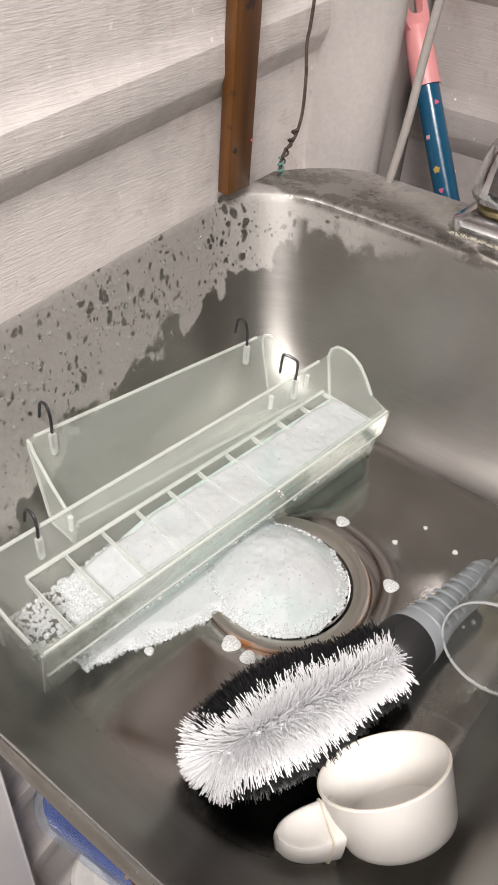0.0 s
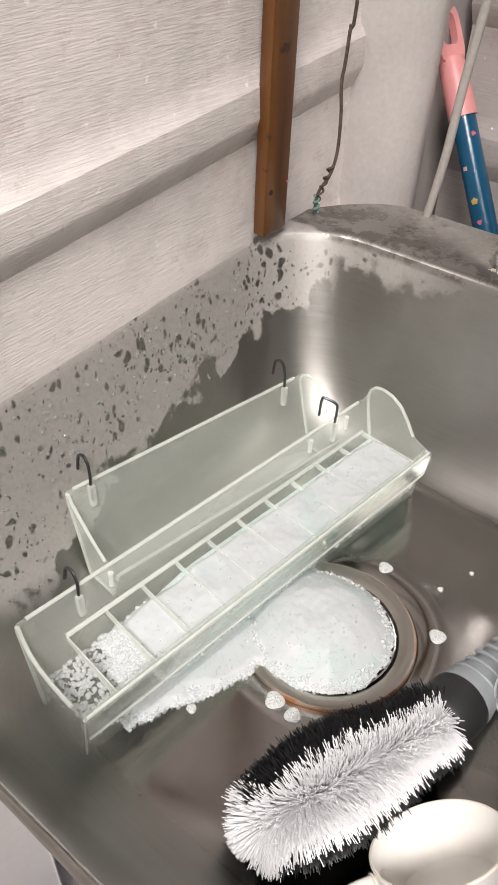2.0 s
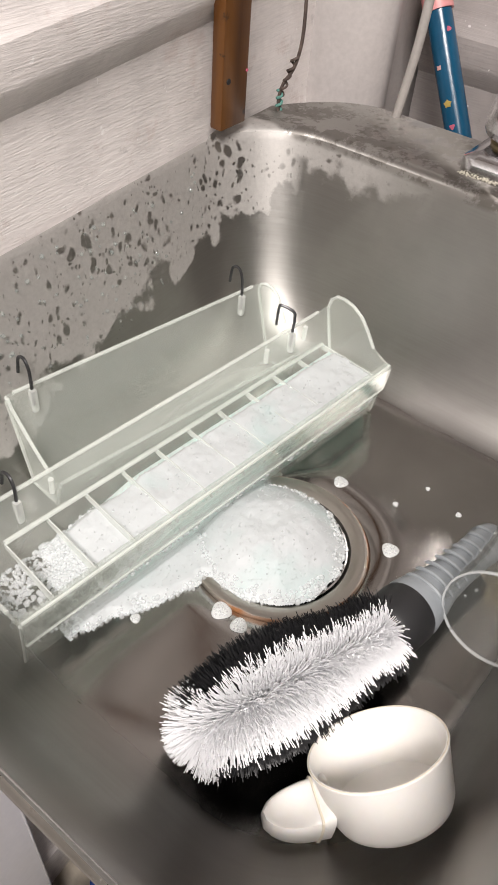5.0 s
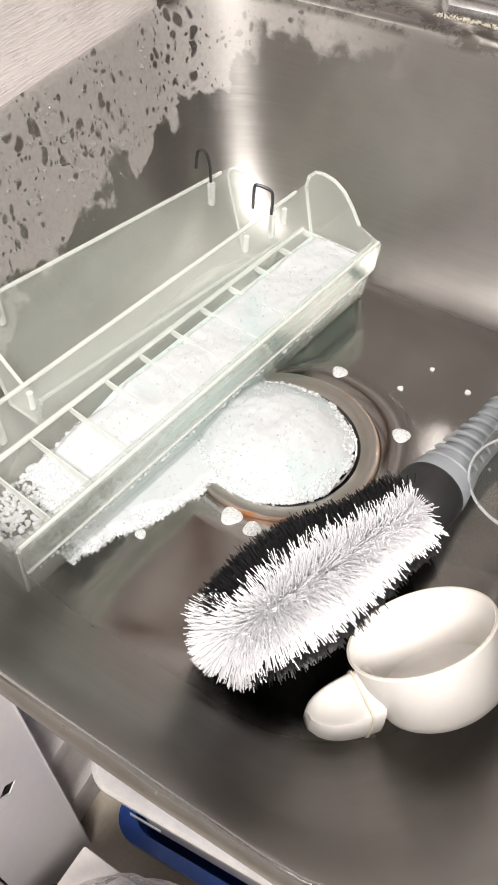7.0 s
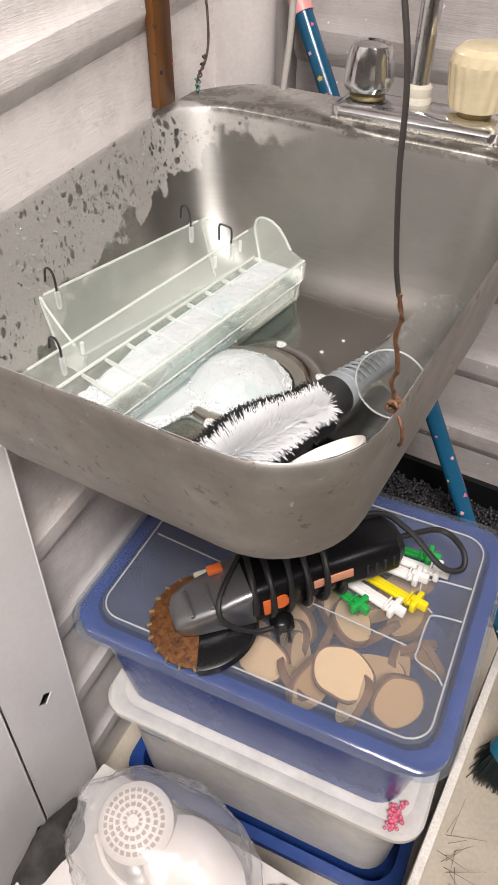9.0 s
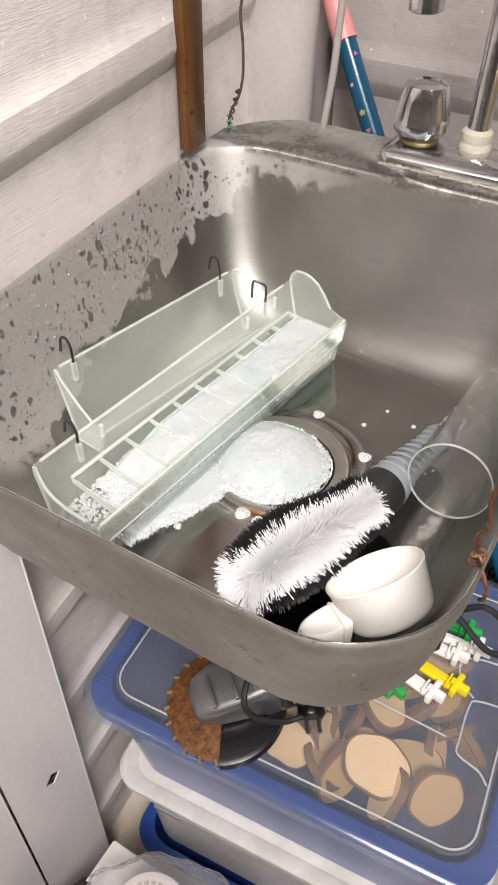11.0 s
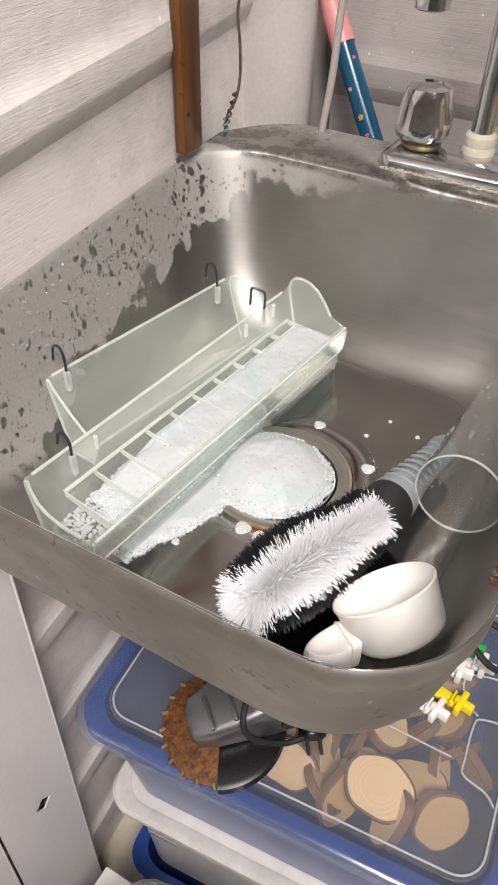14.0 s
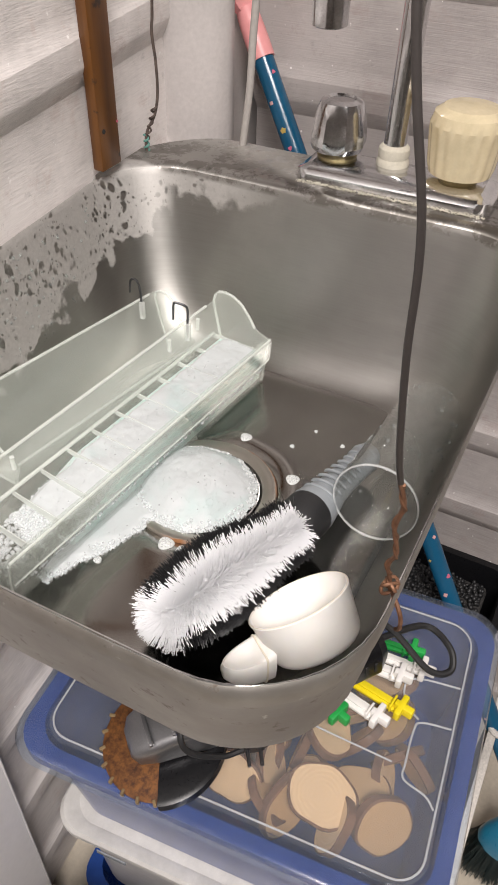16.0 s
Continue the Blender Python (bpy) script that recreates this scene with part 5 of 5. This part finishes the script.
def build_grinder():
    g = thing("angle_grinder", (0.03, 0.0, -0.28), "black and grey angle grinder with rusty disc and wound cord", "grinder")
    c = Vector((-0.003, -0.082, -0.262))
    tilt = pose(c.x, c.y, c.z, 8, -3, 0)
    teeth = 22
    bm = lathe([(0.0, 0.0), (0.054, 0.0), (0.0560, 0.0008), (0.0560, 0.0022), (0.054, 0.003), (0.0, 0.003)], tilt, 66)
    disc = part("disc", bm, BLADE, g, "rust-brown cutting disc")
    for k in range(teeth):
        a = 2 * math.pi * k / teeth
        mm = tilt @ pose(0.0560 * math.cos(a), 0.0560 * math.sin(a), 0.0015, 0, 0, math.degrees(a) + 18)
        tooth = box((0, 0, 0), (0.006, 0.0032, 0.0048), 0.0006, None, 1)
        tooth.transform(mm)
        part("tooth", tooth, TOOTH, disc)
    # guard over one half of the disc
    bm = bmesh.new()
    rows = []
    for k in range(25):
        a = radians(-62 + 165 * k / 24)
        row = [(0.018, 0.008), (0.056, 0.008), (0.0605, 0.006), (0.0610, -0.004), (0.0590, -0.004), (0.0585, 0.005), (0.055, 0.0062), (0.018, 0.0062)]
        rows.append([bm.verts.new(tilt @ Vector((r * math.cos(a), r * math.sin(a), h))) for r, h in row])
    for a, b in zip(rows, rows[1:]):
        for k in range(len(a)):
            bm.faces.new((a[k], a[(k + 1) % len(a)], b[(k + 1) % len(a)], b[k]))
    bm.faces.new(rows[0]), bm.faces.new(rows[-1][::-1])
    bmesh.ops.recalc_face_normals(bm, faces=bm.faces)
    part("guard", bm, BLACK_PLASTIC, g, "black steel guard")
    d = Vector((0.66, 0.74, 0.10)).normalized()
    s = d.cross(Vector((0, 0, 1))).normalized()
    frame_m = Matrix((s, d, s.cross(d))).transposed().to_4x4()

    def at(a, r, h):
        """a along the body, r to its right, h up, from the disc's hub."""
        return c + d * a + s * r + s.cross(d) * h

    gear = bmesh.new()
    sec = [(-0.030, 0.014, 0.012, 0.026), (-0.024, 0.021, 0.008, 0.034), (-0.008, 0.026, 0.008, 0.040), (0.014, 0.028, 0.007, 0.044), (0.036, 0.030, 0.005, 0.052), (0.052, 0.030, 0.003, 0.055)]
    loft(gear, [[at(a, x, z) for x, z in rrect(-w, w, lo, hi, 0.008, 4, 2)] for a, w, lo, hi in sec], True, True)
    bmesh.ops.recalc_face_normals(gear, faces=gear.faces)
    head = part("gear_head", gear, GEAR, g, "grey cast metal gear head")
    for a in (-0.010, 0.012, 0.030):
        part("cooling_rib", add_box(bmesh.new(), at(a, 0.006, 0.044 + 0.15 * a), (0.034, 0.004, 0.004), 0.001, frame_m), GEAR, head)
    part("spindle_button", add_box(bmesh.new(), at(0.026, -0.019, 0.052), (0.010, 0.016, 0.006), 0.0012, frame_m), ORANGE, head, "orange spindle lock")
    body = bmesh.new()
    sec = [(0.052, 0.031, 0.001, 0.057), (0.070, 0.031, 0.001, 0.058), (0.110, 0.026, 0.005, 0.054), (0.160, 0.025, 0.006, 0.052), (0.185, 0.027, 0.004, 0.055), (0.215, 0.026, 0.006, 0.052), (0.225, 0.018, 0.012, 0.044)]
    loft(body, [[at(a, x, z) for x, z in rrect(-w, w, lo, hi, 0.013, 5, 2)] for a, w, lo, hi in sec], True, True)
    bmesh.ops.recalc_face_normals(body, faces=body.faces)
    hull = part("motor_body", body, BLACK_PLASTIC, g, "black plastic motor body")
    part("orange_stripe", add_box(bmesh.new(), at(0.066, 0.0305, 0.030), (0.0030, 0.010, 0.024), 0.001, frame_m), ORANGE, hull)
    part("switch_button", add_tube(bmesh.new(), [at(0.080, 0.029, 0.032), at(0.080, 0.0325, 0.032)], 0.009, 20), ORANGE, hull, "round orange button")
    part("brand_plate", add_box(bmesh.new(), at(0.140, 0.0262, 0.034), (0.002, 0.044, 0.012), 0.0006, frame_m), SALMON, hull, "faded orange plate")
    for k in range(4):
        part("vent_slot", add_box(bmesh.new(), at(0.178 + 0.010 * k, 0.0266, 0.030), (0.002, 0.0028, 0.015), 0.0005, frame_m), DARK_HOLE, hull)
    # cord: turns round the body, the plug, and a loop at the far end
    turns = []
    for k in range(5 * 28 + 1):
        t = 2 * math.pi * k / 28
        turns.append(at(0.052 + 0.0068 * t / 2.2 + 0.002 * math.sin(t * 0.5), 0.0345 * math.cos(t), 0.029 + 0.034 * math.sin(t)))
    cord = part("wound_cord", tube(turns, 0.0035, 8), RUBBER, g, "black cord wound round the body")
    loose = curve([at(0.055, -0.02, 0.062), at(0.020, 0.022, 0.058), at(0.018, 0.038, 0.040), at(0.045, 0.041, 0.012), at(0.066, 0.040, 0.005)], 8)
    part("loose_turn", tube(loose, 0.0029, 8), RUBBER, cord)
    end = at(0.224, 0.0, 0.030)
    loop = curve([end, Vector((0.178, 0.128, -0.222)), Vector((0.208, 0.118, -0.226)), Vector((0.216, 0.100, -0.236)), Vector((0.196, 0.088, -0.232)), Vector((0.150, 0.098, -0.208)), Vector((0.110, 0.085, -0.192)), at(0.100, -0.012, 0.060)], 8)
    part("cord_loop", tube(loop, 0.0034, 10), RUBBER, cord)
    p0 = Vector((0.070, -0.040, -0.260))
    pd = Vector((0.55, -0.80, -0.12)).normalized()
    pm = Matrix.Translation(p0) @ pd.to_track_quat("Z", "Y").to_matrix().to_4x4()
    plug = part("plug", add_lathe(bmesh.new(), [(0.0, -0.026), (0.004, -0.026), (0.005, -0.012), (0.010, -0.008), (0.013, 0.0), (0.013, 0.010), (0.011, 0.012), (0.0, 0.012)], pm @ Matrix.Diagonal((1, 0.7, 1, 1)), 20), BLACK_PLASTIC, g, "black two-pin mains plug")
    for o in (-0.006, 0.006):
        part("pin", tube([pm @ Vector((o, 0, 0.010)), pm @ Vector((o, 0, 0.027))], 0.0018, 8), WIRE_STEEL, plug)
    part("side_bar", add_box(bmesh.new(), at(0.030, -0.034, 0.030), (0.006, 0.050, 0.010), 0.002, frame_m), CHALKY, g, "pale side bar")


build_grinder()


def clip(colour, a, b, label, wide=0.0085):
    """A flat plastic bar with a cross-shaped head at b, lying on the lid."""
    z = BZ + 0.0066
    a, b = Vector((*a, z + 0.002)), Vector((*b, z + 0.002))
    d = (b - a).normalized()
    s = Vector((-d.y, d.x, 0))
    m = Matrix((s, d, Vector((0, 0, 1)))).transposed().to_4x4()
    t = thing("plastic_clip", (b + a) / 2 - Vector((0, 0, 0.002)), label, "clip", "plastic clips on the lid")
    wide *= 1.25
    part("bar", box((a + b) / 2, (wide, (b - a).length, 0.004), 0.0008, m), TOY[colour], t)
    part("bar_rail", box((a + b) / 2 + Vector((0, 0, 0.0028)), (wide * 0.35, (b - a).length * 0.96, 0.003), 0.0006, m), TOY[colour], t)
    part("cross_wing", box(b - d * 0.002 + Vector((0, 0, 0.004)), (0.025, 0.0065, 0.013), 0.0016, m), TOY[colour], t)
    part("cross_fin", box(b + d * 0.001 + Vector((0, 0, 0.004)), (0.0075, 0.020, 0.012), 0.0016, m), TOY[colour], t)
    part("flange", box(b - d * 0.011 + Vector((0, 0, 0.003)), (0.016, 0.0024, 0.010), 0.0008, m), TOY[colour], t)


clip("green", (0.088, 0.041), (0.133, 0.026), "green plastic clip with a star-shaped head")
clip("white", (0.093, 0.056), (0.168, 0.042), "white plastic clip with a cross-shaped head", 0.0115)
clip("yellow", (0.108, 0.073), (0.186, 0.061), "yellow plastic clip with a cross-shaped head", 0.0105)
clip("white", (0.118, 0.094), (0.174, 0.096), "white plastic clip with a cross-shaped head", 0.0115)
clip("white", (0.133, 0.110), (0.192, 0.114), "white plastic clip with a cross-shaped head", 0.0095)
clip("green", (0.133, 0.126), (0.176, 0.130), "green plastic clip with a star-shaped head")


def build_crate():
    cr = thing("black_crate", (0.115, 0.285, LOW), "black plastic crate standing behind the storage boxes", "crate")
    part("body", rounded_tub(tub_rings(0.0, 0.250, 0.222, 0.340, LOW, -0.325, 0.012, 0.004, 0.02, 0.006)), BLACK_PLASTIC, cr)
    part("coarse_fill", balls([((rnd.uniform(0.03, 0.22), rnd.uniform(0.242, 0.32), -0.352 + rnd.uniform(-0.004, 0.006)), rnd.uniform(0.0016, 0.0036)) for _ in range(1500)]), RUBBER, cr, "dark lumps filling the crate")["kind"] = "stuff"
    part("fill_bed", box((0.125, 0.281, -0.455), (0.20, 0.09, 0.20), 0.006), SPECKLED, cr)


build_crate()


def build_board():
    bd = thing("side_board", (0.292, 0.0, LOW), "white-painted board with chipped edge standing beside the boxes", "board")
    bm = box((0.2845, -0.02, (LOW - 0.450) / 2), (0.011, 0.52, 0.27), 0.0022)
    part("board", bm, CHIPPED, bd)
    pts = rrect(0.281, 0.301, 0.19, 0.245, 0.009, 5, 2)
    part("frame_loop", tube([(x, y, -0.447) for x, y in [*pts, pts[0]]], 0.0042, 8), CHIPPED, bd, "white bent end of the frame")


build_board()


def fibres():
    r0, r1 = [], []
    for _ in range(18):
        p = Vector((0.31 + rnd.uniform(-0.01, 0.02), rnd.uniform(-0.05, 0.08), LOW + 0.002))
        q = p + Vector((rnd.uniform(0.0, 0.06), rnd.uniform(-0.05, 0.05), rnd.uniform(0.005, 0.05)))
        r0.append(p), r1.append(q)
    single("dry_fibres", spikes(r0, r1, 0.0004), DRY_GRASS, (0.32, 0.0, LOW), "loose dry fibres on the tiled floor", "fibres", kind="stuff", smooth=False)


fibres()


def build_panels():
    """White enamelled sheets with diamond-shaped holes, one above the other edge, against the siding."""
    def sheet(y0, y1, z0, z1, x, holes, label):
        t = thing("metal_sheet", (x, (y0 + y1) / 2, z0), label, "panel", "white sheets against the wall")
        bm = bmesh.new()
        ys, zs = [y0, y1], [z0, z1]
        h = 0.0105
        for y, z in holes:
            ys += [y - h, y, y + h]
            zs += [z - h, z, z + h]
        ys, zs = sorted(set(ys)), sorted(set(zs))
        def cell(y, z, yy, zz):
            for hy, hz in holes:
                if abs((y + yy) / 2 - hy) < h and abs((z + zz) / 2 - hz) < h:
                    inner = min(((y, z), (yy, z), (yy, zz), (y, zz)), key=lambda c: abs(c[0] - hy) + abs(c[1] - hz))
                    return [c for c in ((y, z), (yy, z), (yy, zz), (y, zz)) if c != inner]
            return [(y, z), (yy, z), (yy, zz), (y, zz)]
        for y, yy in zip(ys, ys[1:]):
            for z, zz in zip(zs, zs[1:]):
                bm.faces.new([bm.verts.new((x, a, b)) for a, b in cell(y, z, yy, zz)])
        bmesh.ops.remove_doubles(bm, verts=bm.verts, dist=1e-5)
        bmesh.ops.recalc_face_normals(bm, faces=bm.faces)
        bmesh.ops.solidify(bm, geom=bm.faces[:], thickness=0.0015)
        part("sheet", bm, WHITE_METAL, t)
        part("folded_edge", box((x - 0.004, y1 - 0.001, (z0 + z1) / 2), (0.012, 0.0024, z1 - z0), 0.0008), WHITE_METAL, t)
        # a near-black sheet behind each hole stands in for the shade inside
        for y, z in holes:
            part("hole_shade_sheet", box((x - 0.007, y, z), (0.001, 0.03, 0.03)), DARK_HOLE, t)
    sheet(-0.246, -0.153, LOW, -0.02, -0.148, [(-0.195, -0.378)], "white enamelled metal sheet with a diamond-shaped hole")
    sheet(-0.60, -0.2485, LOW, -0.02, -0.150, [(-0.262, -0.60)], "wide white enamelled metal sheet with a diamond-shaped hole")


build_panels()


def build_bag():
    ct = thing("carton", (0.06, -0.27, LOW), "pale printed carton on the floor under the bag", "carton")
    part("body", box((0.045, -0.275, (LOW - 0.505) / 2), (0.28, 0.19, -0.505 - LOW), 0.003), CARTON, ct)
    for k in range(6):
        part("print_line", box((0.163, -0.20 - 0.006 * k, -0.5045), (0.030, 0.0022, 0.0012)), INK, ct)
    mk = thing("respirator", (0.01, -0.245, -0.50), "white plastic respirator with round slotted filter cap, in a bag", "mask")
    n = Vector((0.05, -0.30, 0.95)).normalized()
    m = Matrix.Translation((0.006, -0.240, -0.425)) @ n.to_track_quat("Z", "Y").to_matrix().to_4x4()
    cap = part("filter_cap", lathe([(0.0, -0.040), (0.034, -0.040), (0.040, -0.030), (0.041, -0.006), (0.036, 0.0), (0.026, 0.006), (0.013, 0.009), (0.0, 0.0095)], m, 48), MASK_WHITE, mk, "round filter cap with rings of slots")
    for r, cnt, h in ((0.0085, 12, 0.0092), (0.0165, 16, 0.0084), (0.0240, 22, 0.0064), (0.0310, 28, 0.0034)):
        for k in range(cnt):
            a = 2 * math.pi * k / cnt
            sl = box((0, 0, 0), (0.0042, 0.0030 if r < 0.012 else 0.0046, 0.0014), 0.0)
            sl.transform(m @ pose(r * math.cos(a), r * math.sin(a), h, 0, math.degrees(math.atan2(r, 0.055)), math.degrees(a)))
            part("slot", sl, MASK_HOLE, cap)
    m2 = Matrix.Translation((0.075, -0.235, -0.462)) @ Matrix.Diagonal((1.25, 0.9, 0.8, 1))
    part("face_piece", lathe([(0.0, -0.045), (0.040, -0.045), (0.050, -0.02), (0.046, 0.012), (0.030, 0.030), (0.0, 0.038)], m2, 28, lambda a, h: 1 + 0.07 * math.cos(3 * a)), MASK_WHITE, mk, "soft pale face piece")
    part("strap", tube(curve([(-0.03, -0.265, -0.452), (0.0, -0.285, -0.446), (0.03, -0.29, -0.45), (0.05, -0.28, -0.47)], 8), 0.0035, 8), MASK_WHITE, mk)
    bag = bmesh.new()
    bmesh.ops.create_icosphere(bag, subdivisions=5, radius=1)
    for v in bag.verts:
        p = v.co.copy()
        f = 1 + 0.10 * noise.noise(p * 2.2) + 0.07 * abs(noise.noise(p * 5.0)) - 0.05 * abs(noise.noise(p * 9 + Vector((4, 1, 2))))
        v.co = Vector((0.040 + p.x * 0.110 * f, -0.245 + p.y * 0.080 * f, max(-0.5035, -0.455 + p.z * 0.060 * f)))
    single("plastic_bag", bag, FILM, (0.04, -0.245, -0.504), "crumpled clear plastic bag round the respirator", "bag", limit=180)
    pk = tube(curve([(0.150, -0.205, -0.498), (0.165, -0.200, -0.494), (0.185, -0.198, -0.498)], 6), [0.004] * 6 + [0.007] * 7, 10)
    single("pink_tool", pk, MAGENTA, (0.165, -0.2, -0.503), "small magenta plastic tool handle on the carton", "tool")
    pouch = bmesh.new()
    bmesh.ops.create_icosphere(pouch, subdivisions=4, radius=1)
    for v in pouch.verts:
        p = v.co.copy()
        f = 1 + 0.10 * noise.noise(p * 2.5)
        v.co = Vector((-0.085 + p.x * 0.040 * f, -0.285 + p.y * 0.085 * f, -0.60 + max(-0.119, p.z * 0.12 * f)))
    single("dark_pouch", pouch, SPECKLED, (-0.085, -0.285, LOW), "dark speckled cloth pouch beside the bag", "pouch", limit=180)


build_bag()
